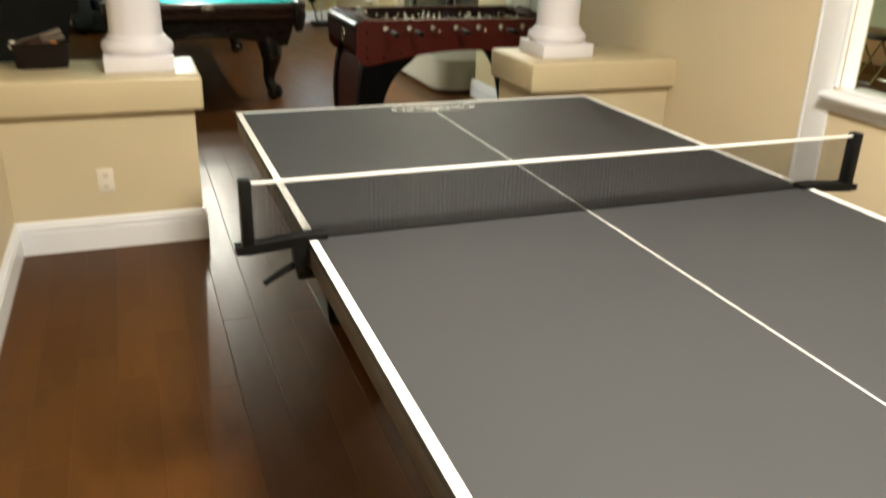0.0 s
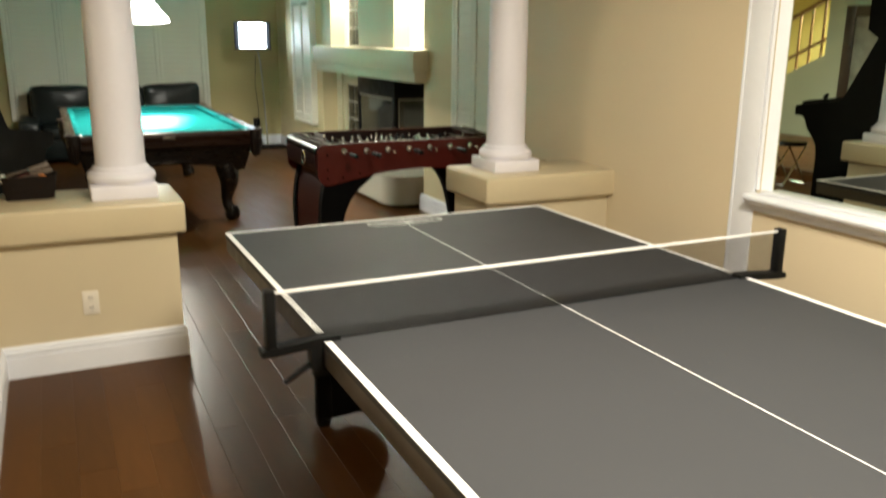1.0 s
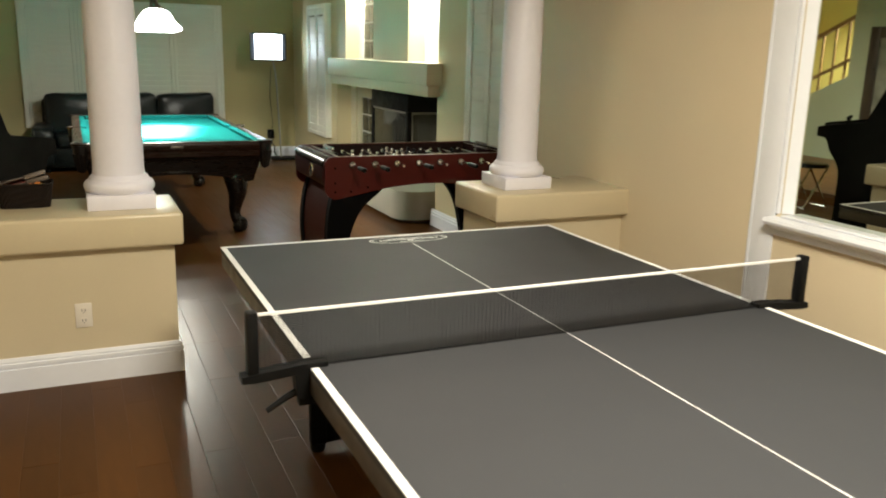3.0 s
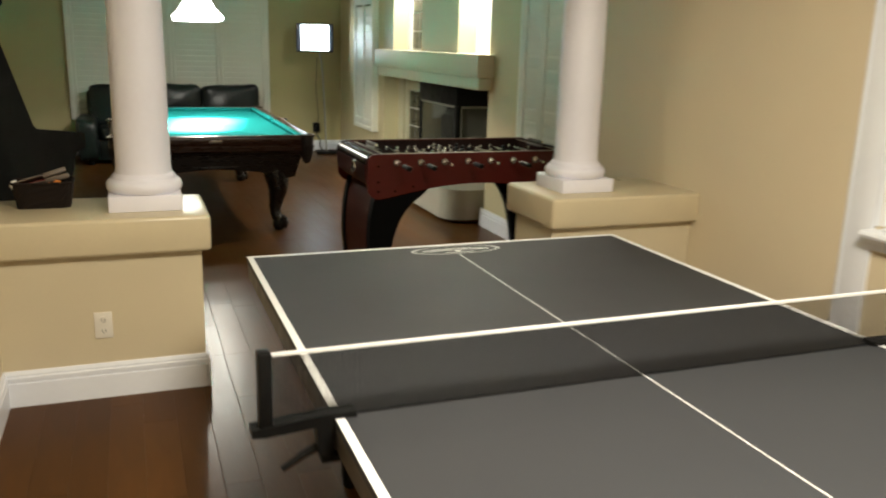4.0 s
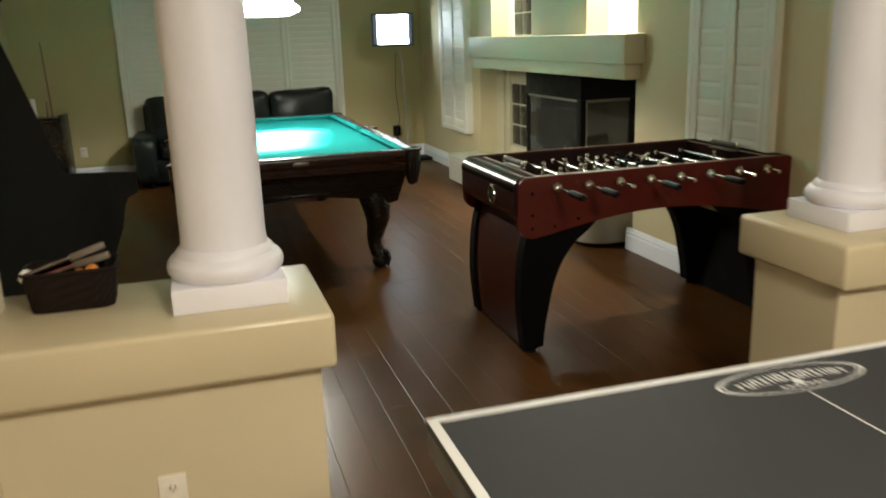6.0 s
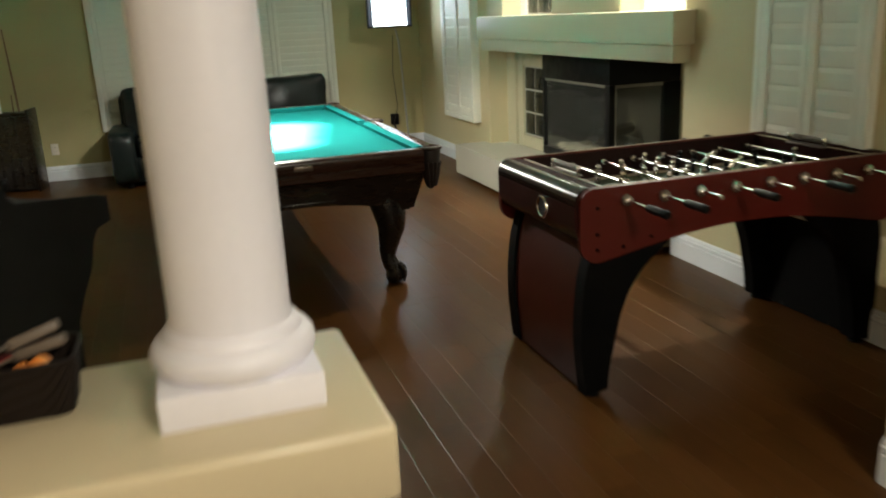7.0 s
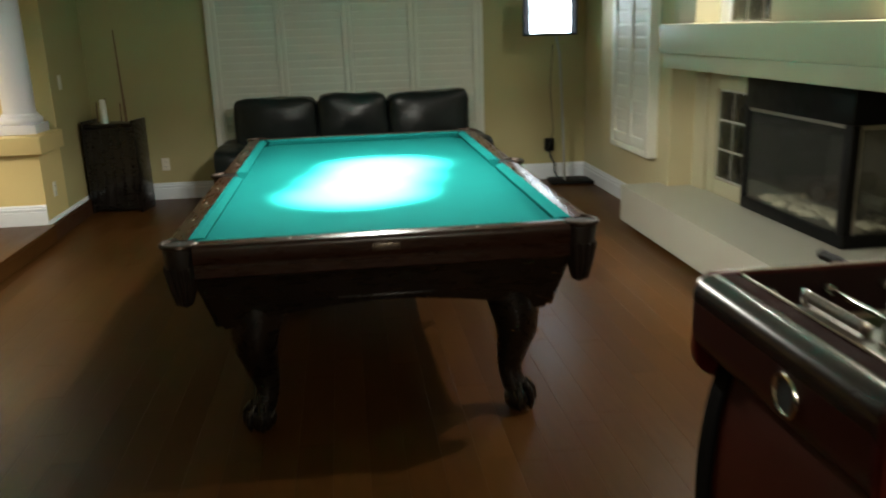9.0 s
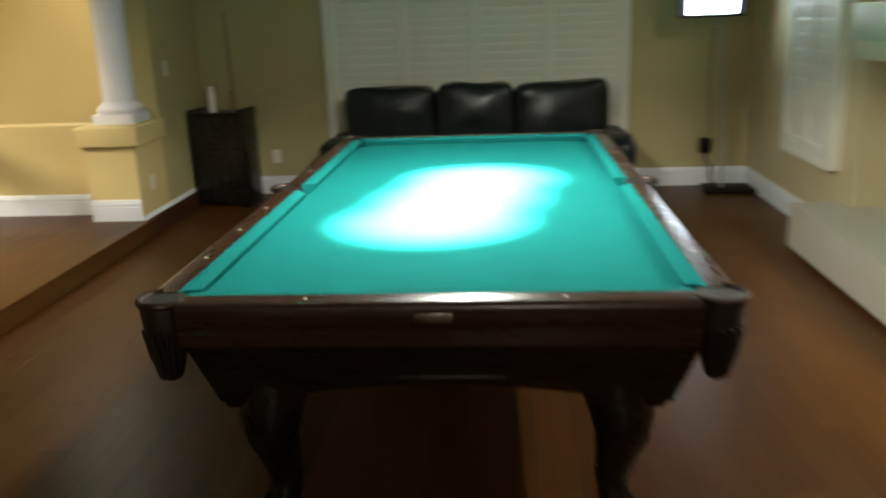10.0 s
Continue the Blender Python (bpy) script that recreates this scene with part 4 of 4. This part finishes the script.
player_meshes = {}
for mat in ("dull_metal", "black_plastic"):
    ob = link("player", player_mesh(), mat, None, "", True)
    player_meshes[mat] = ob.data
    bpy.data.objects.remove(ob)
TEAM = (1, 2, 3, 5, 5, 3, 2, 1)
FRONT = (True, True, False, True, False, True, False, False)
rng = random.Random(12)
for i in range(8):
    x = 0.165 + i * (FLX - 0.33) / 7
    shift = rng.uniform(-0.03, 0.03)
    z = FT - 0.055
    y0, y1 = (-0.21, FLY + 0.15) if FRONT[i] else (-0.12, FLY + 0.21)
    r = part("rod", tube(fresh(), [(x, y0 + shift, z), (x, y1 + shift, z)], 0.0078, 12), "chrome", foos, "chrome player rod")
    hy = y0 + shift if FRONT[i] else y1 + shift
    out = -1 if FRONT[i] else 1
    part("handle", tube(fresh(), [(x, hy + out * k, z) for k in (-0.06, -0.05, -0.01, 0.03, 0.06, 0.07)], [0.011, 0.0145, 0.016, 0.0145, 0.0165, 0.012], 14), "black_plastic", r, "black rubber grip")
    for yy, o in ((0.0, -1), (FLY, 1)):
        part("bearing", lathe(fresh(), [(0.009, -0.024), (0.017, -0.019), (0.0235, -0.010), (0.0255, 0.0), (0.0235, 0.010), (0.017, 0.019), (0.009, 0.024)], 18, (x, yy + o * 0.012, z), Matrix.Rotation(radians(90), 4, "X")), "dull_metal", r, "silver rod bearing")
        part("bumper", lathe(fresh(), [(0.014, -0.015), (0.016, 0), (0.014, 0.015)], 12, (x, yy - o * 0.045, z), Matrix.Rotation(radians(90), 4, "X")), "dull_metal", r)
    n = TEAM[i]
    tilt = rng.choice((-18, -8, 4, 10, 55, 20))
    for k in range(n):
        ob = new("player", player_meshes["dull_metal" if i % 2 else "black_plastic"] if i not in (2, 5) else player_meshes["dull_metal"])
        ob.parent = r
        ob.matrix_basis = pose(x, FLY / 2 + shift + (k - (n - 1) / 2) * min(0.2, 0.56 / n), z, 0, tilt)

def rounded(points, steps=5):
    """A smooth line through a few points."""
    q = [points[0]] + points + [points[-1]]
    line = []
    for a, b, c, d in zip(q, q[1:], q[2:], q[3:]):
        for k in range(steps):
            u = k / steps
            line.append(tuple(0.5 * (2 * b[i] + (c[i] - a[i]) * u + (2 * a[i] - 5 * b[i] + 4 * c[i] - d[i]) * u * u + (3 * b[i] - a[i] - 3 * c[i] + d[i]) * u ** 3) for i in (0, 1)))
    return line + [points[-1]]


for sg, x0 in ((1, 0.0), (-1, FLX)):
    outer = [(0.055, 0.63), (0.025, 0.54), (0.008, 0.44), (0.0, 0.33), (0.0, 0.22), (0.008, 0.12), (0.02, 0.012)]
    inner = [(0.115, 0.03), (0.125, 0.12), (0.145, 0.22), (0.17, 0.33), (0.215, 0.44), (0.275, 0.52), (0.36, 0.59), (0.40, 0.63)]
    outer, inner = rounded(outer), rounded(inner)
    shape = [(x0 + sg * a, b) for a, b in outer + inner]
    legs = part("leg_frame", prism(fresh(), [(x0 + sg * (a + 0.012), b) for a, b in outer] + [(x0 + sg * (a + 0.03), b) for a, b in outer[::-1]], "y", 0.10, FLY - 0.10), "leg_red", foos, "dark red curved leg panel")
    # added black sheet puts the shade on the leg panel's inner face
    part("leg_lining", prism(fresh(), [(x0 + sg * (a + 0.0305), b) for a, b in outer] + [(x0 + sg * (a + 0.036), b) for a, b in outer[::-1]], "y", 0.1005, FLY - 0.1005), "black_steel", legs, "black sheet standing in for shade inside the leg")
    for y0 in (0.03, FLY - 0.10):
        leg = part("leg", prism(fresh(), shape, "y", y0, y0 + 0.07), "black_steel", legs, "black curved leg", smooth=False)
        part("leveller", lathe(fresh(), [(0.03, 0), (0.03, 0.012), (0.012, 0.016), (0.012, 0.035)], 16, (x0 + sg * 0.065, y0 + 0.035, 0)), "black_plastic", legs)


# ---- sofa ----
sofa = thing("sofa", "black leather three-seat sofa with plump back cushions", "sofa", (-0.165, 11.10, 0))
SW = 2.26


def cushion(bm, x0, x1, y0, y1, z0, z1, r=0.05, puff=0.02, horn=0.0):
    """A plump cushion: a rounded box, bulged in front and a little uneven."""
    bmesh.ops.create_cube(bm, size=2)
    bmesh.ops.subdivide_edges(bm, edges=bm.edges[:], cuts=11, use_grid_fill=True)
    c, h = Vector(((x0 + x1) / 2, (y0 + y1) / 2, (z0 + z1) / 2)), Vector(((x1 - x0) / 2, (y1 - y0) / 2, (z1 - z0) / 2))
    for v in bm.verts:
        u = v.co.copy()
        k = max(abs(u[i]) for i in range(3)) / sum(abs(u[i]) ** 8 for i in range(3)) ** (1 / 8)
        q = Vector([c[i] + u[i] * k * h[i] for i in range(3)])
        bulge = max(0, 1 - u.x ** 2) * max(0, 1 - u.z ** 2)
        q.y -= puff * bulge * (1 if u.y < 0 else 0)
        q.z += horn * max(0, u.x - 0.45) * max(0, u.z)
        q += noise.noise_vector(q * 4.5) * 0.016 + noise.noise_vector(q * 17) * 0.005
        v.co = q
    return bm


part("base", box(fresh(), 0.08, SW - 0.08, 0.08, 0.95, 0.05, 0.30, 0.03), "leather", sofa)
for i in range(3):
    x0 = 0.20 + i * (SW - 0.40) / 3
    x1 = x0 + (SW - 0.40) / 3 - 0.008
    part("seat_cushion", cushion(fresh(), x0, x1, 0.04, 0.70, 0.29, 0.46, 0.05), "leather", sofa)
    part("back_cushion", cushion(fresh(), x0 - (0.1 if i == 0 else 0), x1 + (0.1 if i == 2 else 0), 0.42, 0.70, 0.44, 0.935 + (0.012 if i == 1 else 0), 0.075, 0.03, 0.06 if i == 2 else 0.0), "leather", sofa)
part("back_frame", box(fresh(), 0.06, SW - 0.06, 0.69, 0.97, 0.05, 0.86, 0.06, 3), "leather", sofa)
for x0 in (-0.05, SW - 0.19):
    part("arm", cushion(fresh(), x0, x0 + 0.24, 0.0, 0.9, 0.05, 0.56, 0.07, 0.0), "leather", sofa)
for x0 in (0.1, SW - 0.1):
    for y0 in (0.12, 0.85):
        part("foot", lathe(fresh(), [(0.03, 0), (0.035, 0.06)], 12, (x0, y0, 0)), "black_plastic", sofa)

# ---- television on a floor stand ----
tv = thing("television", "small flat television with a lit screen on a floor stand", "television", (2.77, 11.70, 0), "", -6)
tw, th_, tz = 0.245, 0.185, 1.565
part("bezel", boxes((-tw, tw, -0.012, 0.03, tz - th_, tz - th_ + 0.022), (-tw, tw, -0.012, 0.03, tz + th_ - 0.016, tz + th_), (-tw, -tw + 0.018, -0.012, 0.03, tz - th_ + 0.022, tz + th_ - 0.016), (tw - 0.018, tw, -0.012, 0.03, tz - th_ + 0.022, tz + th_ - 0.016), bevel=0.003), "tv_bezel", tv)
part("back_shell", box(fresh(), -tw + 0.01, tw - 0.01, 0.006, 0.06, tz - th_ + 0.01, tz + th_ - 0.01, 0.012), "tv_bezel", tv)
part("screen", box(fresh(), -0.18, 0.185, -0.004, 0.005, tz - th_ + 0.022, tz + th_ - 0.016), "screen", tv, "bright white picture")
for a, b in ((-tw + 0.018, -0.1805), (0.1855, tw - 0.018)):
    part("screen_side", box(fresh(), a, b, -0.003, 0.005, tz - th_ + 0.022, tz + th_ - 0.016), "screen_dim", tv, "dim grey-blue picture margin")
part("pole", tube(fresh(), [(0.06, 0.06, tz - 0.05), (0.07, 0.08, tz - 0.2), (0.10, 0.09, tz - 0.34), (0.12, 0.11, tz - 0.6), (0.14, 0.13, 0.6), (0.165, 0.15, 0.03)], 0.012, 12), "pole_grey", tv, "slim pale grey pole")
part("stand_base", box(fresh(), 0.02, 0.46, 0.04, 0.34, 0.0, 0.03, 0.012), "black_plastic", tv, "flat black stand base")
part("power_cable", tube(fresh(), [(0.04, 0.10, 1.3), (0.02, 0.13, 0.9), (0.06, 0.17, 0.5), (0.02, 0.30, 0.28), (0.05, 0.5, 0.3)], 0.004, 6), "cable", tv)
adapter = thing("power_adapter", "black power adapter plugged into the wall outlet", "adapter", (2.855, FAR, 0.345))
part("body", box(fresh(), -0.043, 0.043, -0.075, -0.0095, -0.062, 0.062, 0.008), "black_plastic", adapter)
part("cord", tube(fresh(), [(0.0, -0.045, -0.06), (0.01, -0.06, -0.12), (0.04, -0.09, -0.18), (0.03, -0.12, -0.25), (0.06, -0.16, -0.32)], 0.009, 8), "cable", adapter)


# ---- cue rack in the corner ----
rack = thing("cue_rack", "black floor rack holding pool cues in the corner", "cue rack", (-1.12, 11.72, 0), "", -8)
for x0 in (-0.225, 0.205):
    part("side", box(fresh(), x0, x0 + 0.022, -0.15, 0.15, 0, 0.80, 0.004), "mahogany", rack)
for z0 in (0.02, 0.30, 0.74):
    part("shelf", box(fresh(), -0.203, 0.205, -0.119, 0.148, z0, z0 + 0.03, 0.004), "mahogany", rack)
part("back_panel", box(fresh(), -0.203, 0.205, 0.13, 0.148, 0.051, 0.74), "mahogany", rack)
part("front_panel", box(fresh(), -0.203, 0.205, -0.136, -0.12, 0.05, 0.739), "mahogany", rack)
for k in range(5):
    part("front_slat", box(fresh(), -0.18 + 0.083 * k, -0.15 + 0.083 * k, -0.146, -0.1365, 0.06, 0.735, 0.003), "mahogany", rack)
for k, (cx, cy, top, lean) in enumerate(((0.12, 0.04, 1.55, -0.05), (-0.10, 0.05, 0.98, 0.02), (0.03, 0.09, 0.93, 0.0), (-0.15, 0.0, 0.95, 0.01))):
    part("cue", tube(fresh(), [(cx, cy, 0.05), (cx + lean * 0.5, cy + 0.01, top * 0.6), (cx + lean, cy + 0.03, top)], [0.014, 0.011, 0.006], 8), "cue", rack, "wooden pool cue")
part("chalk_tube", lathe(fresh(), [(0.028, 0.77), (0.028, 0.93), (0.024, 0.935), (0.024, 0.97), (0.016, 0.975)], 14, (-0.06, -0.03, 0)), "ball_white", rack, "white plastic powder bottle")


# ---- arcade cabinet and stool ----
arcade = thing("arcade_cabinet", "black upright arcade cabinet with a sloping screen", "arcade cabinet", (0.061, 5.417, 0), "", 54)
prof = [(-0.90, 0.0), (-0.05, 0.0), (-0.05, 0.55), (-0.04, 0.63), (-0.005, 0.70), (0.05, 0.78), (0.075, 0.86), (0.10, 0.893), (0.165, 0.905), (0.165, 0.985), (0.13, 0.995), (-0.20, 1.042), (-0.220, 1.062), (-0.437, 1.59), (-0.35, 1.66), (-0.345, 1.92), (-0.365, 1.95), (-0.84, 1.95), (-0.90, 1.82)]
for y0 in (0.0, 0.585):
    part("side_panel", prism(fresh(), prof, "y", y0, y0 + 0.022), "cabinet", arcade, smooth=False)
inner = [(-0.88, 0.02), (-0.07, 0.02), (-0.07, 0.56), (-0.02, 0.72), (0.055, 0.87), (0.145, 0.915), (0.145, 0.970), (0.12, 0.978), (-0.21, 1.027), (-0.242, 1.05), (-0.466, 1.595), (-0.372, 1.67), (-0.368, 1.91), (-0.38, 1.935), (-0.83, 1.935), (-0.88, 1.81)]
part("body", prism(fresh(), inner, "y", 0.022, 0.585), "cabinet", arcade, smooth=False)
scr = prism(fresh(), [(-0.258, 1.105), (-0.432, 1.52), (-0.425, 1.5235), (-0.251, 1.1085)], "y", 0.08, 0.53)
part("screen", scr, "arcade_screen", arcade, "dark glossy switched-off screen", smooth=False)
part("marquee", box(fresh(), -0.3685, -0.358, 0.03, 0.577, 1.69, 1.90, 0.003), "arcade_screen", arcade, "dark unlit marquee panel")
for yy in (0.18, 0.43):
    part("joystick", lathe(fresh(), [(0.006, 0), (0.006, 0.045), (0.014, 0.05), (0.018, 0.065), (0.012, 0.08)], 12, (-0.06, yy, 1.0)), "black_plastic", arcade)
    for k in range(3):
        part("button", lathe(fresh(), [(0.014, 0), (0.014, 0.008), (0.010, 0.012)], 12, (-0.05 + 0.02 * (k % 2), yy + 0.05 + 0.035 * k, 0.998)), "black_plastic", arcade)

stool = thing("folding_stool", "black folding stool with crossed metal legs", "stool", (-1.03, 6.62, 0))
part("seat", lathe(fresh(), [(0.15, 0.44), (0.17, 0.445), (0.175, 0.465), (0.165, 0.485), (0.10, 0.492)], 28), "leather", stool)
for yy in (-0.12, 0.12):
    part("leg", tube(fresh(), [(-0.17, yy, 0.0), (0.14, yy, 0.44)], 0.011, 8), "chrome", stool)
    part("leg", tube(fresh(), [(0.17, yy * 0.85, 0.0), (-0.14, yy * 0.85, 0.44)], 0.011, 8), "chrome", stool)
for xx in (-0.17, 0.17):
    part("foot_bar", tube(fresh(), [(xx, -0.13, 0.011), (xx, 0.13, 0.011)], 0.011, 8), "chrome", stool)


# ---- basket of bats and balls on the low wall ----
basket = thing("basket", "dark brown woven basket on the low wall", "basket", (0.033, 4.405, 0.793))
bm = fresh()
levels, seg = 9, 44
rings = []
for j in range(levels):
    z = 0.11 * j / (levels - 1)
    hx, hy = 0.105 + 0.016 * j / (levels - 1), 0.068 + 0.012 * j / (levels - 1)
    ring = []
    for i in range(seg):
        a = 2 * math.pi * i / seg
        c, s = math.cos(a), math.sin(a)
        e = 0.35
        x, y = hx * math.copysign(abs(c) ** e, c), hy * math.copysign(abs(s) ** e, s)
        w = 0.0018 * (1 if (i + j) % 2 else -1)
        ring.append(bm.verts.new((x * (1 + w * 8), y * (1 + w * 8), z)))
    rings.append(ring)
for a, b in zip(rings, rings[1:]):
    for i in range(seg):
        bm.faces.new((a[i], a[(i + 1) % seg], b[(i + 1) % seg], b[i]))
bm.faces.new(rings[0][::-1])
top = [bm.verts.new((v.co.x * 0.93, v.co.y * 0.93, 0.108)) for v in rings[-1]]
low = [bm.verts.new((v.co.x * 0.86, v.co.y * 0.86, 0.012)) for v in rings[-1]]
for a, b in ((rings[-1], top), (top, low)):
    for i in range(seg):
        bm.faces.new((a[i], a[(i + 1) % seg], b[(i + 1) % seg], b[i]))
bm.faces.new(low)
part("weave", bm, "wicker", basket, smooth=False)
rim = [(0.121 * math.copysign(abs(math.cos(a)) ** 0.35, math.cos(a)), 0.08 * math.copysign(abs(math.sin(a)) ** 0.35, math.sin(a)), 0.11) for a in [2 * math.pi * i / 40 for i in range(41)]]
part("rim", tube(fresh(), rim, 0.006, 6), "wicker", basket)


def bat(at, turn, tilt, roll, mat, label):
    b = thing("table_tennis_bat", label, "bat", at, "bats in the basket")
    b.matrix_world = pose(*at, tilt, roll, turn)
    part("blade", lathe(fresh(), [(0.073, -0.003), (0.075, 0.0), (0.073, 0.003)], 28), "bat_wood", b)
    part("rubber", lathe(fresh(), [(0.071, 0.0032), (0.071, 0.005)], 28), mat, b)
    part("handle", box(fresh(), -0.014, 0.014, 0.065, 0.165, -0.011, 0.011, 0.006), "bat_wood", b, "pale wooden handle")
    return b


bat((-0.03, 4.395, 0.905), -86, 17, -15, "bat_black", "table tennis bat with grey rubber and wooden handle")
bat((-0.022, 4.405, 0.888), -95, 14, -9, "bat_red", "table tennis bat with red rubber and wooden handle")
for bx, by, bz, mat, word in ((-0.072, 4.358, 0.897, "ball_white", "white"), (0.092, 4.36, 0.893, "ball_orange", "orange"), (0.062, 4.352, 0.886, "ball_orange", "orange")):
    b = tagged(link("table_tennis_ball", lathe(fresh(), [(0.02 * math.sin(math.pi * i / 12), -0.02 * math.cos(math.pi * i / 12)) for i in range(13)], 20), mat, None, "", True), word + " table tennis ball in the basket", "ball", "balls in the basket")
    b.matrix_world = pose(bx, by, bz)


# ---- outlets ----
def outlet(x, y, z, turn, label="ivory wall outlet plate with two sockets"):
    o = thing("wall_outlet", label, "outlet", (x, y, z), "wall outlets", turn)
    part("plate", box(fresh(), -0.036, 0.036, -0.006, 0, -0.058, 0.058, 0.003), "plate", o)
    for s in (-1, 1):
        f = part("socket", lathe(fresh(), [(0.016, 0.0), (0.016, 0.003)], 18, (0, -0.0055, s * 0.024), Matrix.Rotation(radians(90), 4, "X")), "plate", o)
        part("slots", boxes((-0.008, -0.005, -0.0095, -0.008, s * 0.024 - 0.004, s * 0.024 + 0.006), (0.005, 0.008, -0.0095, -0.008, s * 0.024 - 0.004, s * 0.024 + 0.006), (-0.002, 0.002, -0.0095, -0.008, s * 0.024 - 0.011, s * 0.024 - 0.007)), "slot", f)
    return o


outlet(0.245, HALF0, 0.325, 0)
outlet(-0.80, FAR, 0.33, 0, "ivory wall outlet plate beside the cue rack")
outlet(2.855, FAR, 0.345, 0, "ivory wall outlet plate behind the television stand")
outlet(PWX, 10.87, 0.36, 90, "ivory wall outlet plate near the column")


def light_switch(x, y, z, turn, label):
    o = thing("light_switch", label, "light switch", (x, y, z), "light switches", turn)
    part("plate", box(fresh(), -0.036, 0.036, -0.006, 0, -0.058, 0.058, 0.003), "plate", o)
    rocker = part("rocker", box(fresh(), -0.016, 0.016, -0.0085, -0.0055, -0.033, 0.033, 0.001), "plate", o)
    rocker.rotation_euler = (radians(2), 0, 0)
    for s in (-1, 1):
        part("screw", lathe(fresh(), [(0.003, 0.0), (0.0028, 0.0012)], 10, (0, -0.006, s * 0.048), Matrix.Rotation(radians(90), 4, "X")), "plate", o)
    return o


light_switch(LEFT, 3.88, 1.14, 90, "ivory light switch plate beside the low wall")
light_switch(PWX, 11.35, 1.15, 90, "ivory light switch plate near the cue rack")


# ---- foyer: picture, staircase rail ----
pic = thing("framed_picture", "tall dark framed landscape picture on the foyer wall", "picture", (-4.2, 8.17, 1.38), "", 90)
part("frame", boxes((-0.5, -0.34, -0.05, 0, -0.68, 0.68), (0.34, 0.5, -0.05, 0, -0.68, 0.68), (-0.34, 0.34, -0.05, 0, 0.52, 0.68), (-0.34, 0.34, -0.05, 0, -0.68, -0.52), bevel=0.008), "frame_wood", pic)
part("print", box(fresh(), -0.34, 0.34, -0.02, -0.005, -0.52, 0.52), "picture", pic)
rail_ = thing("stair_railing", "stained oak stair railing with square balusters", "railing", (-4.27, 9.0, 1.36))
SLOPE = -0.453
for z0, z1, word in ((0.84, 0.90, "handrail"), (0.24, 0.28, "lower_rail")):
    part(word, prism(fresh(), [(0.0, z0), (2.9, z0 + 2.9 * SLOPE), (2.9, z1 + 2.9 * SLOPE), (0.0, z1)], "x", -0.03, 0.03), "oak", rail_)
for k in range(13):
    y = 0.13 + 0.22 * k
    part("baluster", box(fresh(), -0.016, 0.016, y - 0.016, y + 0.016, y * SLOPE - 0.02, 0.85 + y * SLOPE, 0.003), "oak", rail_)


# ---- floors ----
structure("floor_base", boxes((-1.36, 4.4, BACK, FAR, -0.2, -0.014)), "plank_base", "dark joints under the floor planks")
structure("floor_foyer_base", boxes((-6.1, -1.36, 4.45, 12.9, -0.2, STEP - 0.014)), "plank_base", "dark joints under the foyer planks")
floor = thing("floor", "glossy dark walnut plank floor", "floor")
floor["kind"] = "structure"
PW = 0.1285
LENS = (0.62, 0.88, 1.14, 1.42)


def plank_mesh(length):
    bm = fresh()
    w, h, c = PW / 2 - 0.0001, length / 2 - 0.0001, 0.0020
    e = 0.0012
    low = [bm.verts.new((a, b, -0.0135)) for a, b in ((-w, -h), (w, -h), (w, h), (-w, h))]
    mid = [bm.verts.new((a, b, -0.0006)) for a, b in ((-w, -h), (w, -h), (w, h), (-w, h))]
    top = [bm.verts.new((a, b, 0)) for a, b in ((-w + c, -h + e), (w - c, -h + e), (w - c, h - e), (-w + c, h - e))]
    for a, b in ((low, mid), (mid, top)):
        for i in range(4):
            bm.faces.new((a[i], a[(i + 1) % 4], b[(i + 1) % 4], b[i]))
    bm.faces.new(top)
    mesh = bpy.data.meshes.new("plank")
    bmesh.ops.recalc_face_normals(bm, faces=bm.faces)
    bm.to_mesh(mesh)
    bm.free()
    mesh.materials.append(M["plank"])
    return mesh


plank_meshes = {n: plank_mesh(n) for n in LENS}
rng = random.Random(7)
near, far_v, far_f = 0, [], []


def lay(x0, x1, y0, y1, z, parent, single):
    """Rows of planks along y; those where single(x, y) holds become pieces of their own."""
    count = 0
    x = x0 + PW / 2
    while x < x1 + PW * 0.4:
        y = y0 - rng.uniform(0, 0.9)
        while y < y1:
            n = rng.choice(LENS)
            if single(x, y + n / 2) and y > y0 - 0.05 and y + n < y1 + 0.05:
                ob = new("plank", plank_meshes[n])
                ob.parent = parent
                ob.matrix_basis = pose(x, y + n / 2, z + rng.uniform(-0.00015, 0.00015))
                count += 1
            else:
                base = len(far_v)
                a, b = max(y, y0), min(y + n, y1)
                mesh = plank_meshes[n]
                for v in mesh.vertices:
                    t = (v.co.y + n / 2) / n
                    far_v.append((x + v.co.x, a + (b - a) * t, z + v.co.z))
                for p in mesh.polygons:
                    far_f.append([base + i for i in p.vertices])
            y += n
        x += PW
    return count


near = lay(LEFT - 0.104, RIGHT, BACK, 4.45, 0, floor, lambda x, y: (x < 0.95 and 0.6 < y) or (2.5 < y))
near += lay(-1.4115, RIGHT, 4.45, FAR, 0, floor, lambda x, y: y < 8.2 and x > 0.1)
lay(-4.2, -1.42, 4.45, 12.9, STEP, floor, lambda x, y: False)
mesh = bpy.data.meshes.new("plank_field")
mesh.from_pydata(far_v, [], far_f)
mesh.materials.append(M["plank_far"])
field = new("plank_field", mesh)
field.parent = floor
tagged(field, "further dark walnut floor planks", kind="stuff")
structure("trim_step", boxes((-1.42, -1.345, 4.45, 10.632, STEP - 0.03, STEP + 0.002), (-1.38, -1.352, 4.45, 10.632, -0.01, STEP - 0.03), bevel=0.006), "plank_far", "dark walnut step nosing and riser")
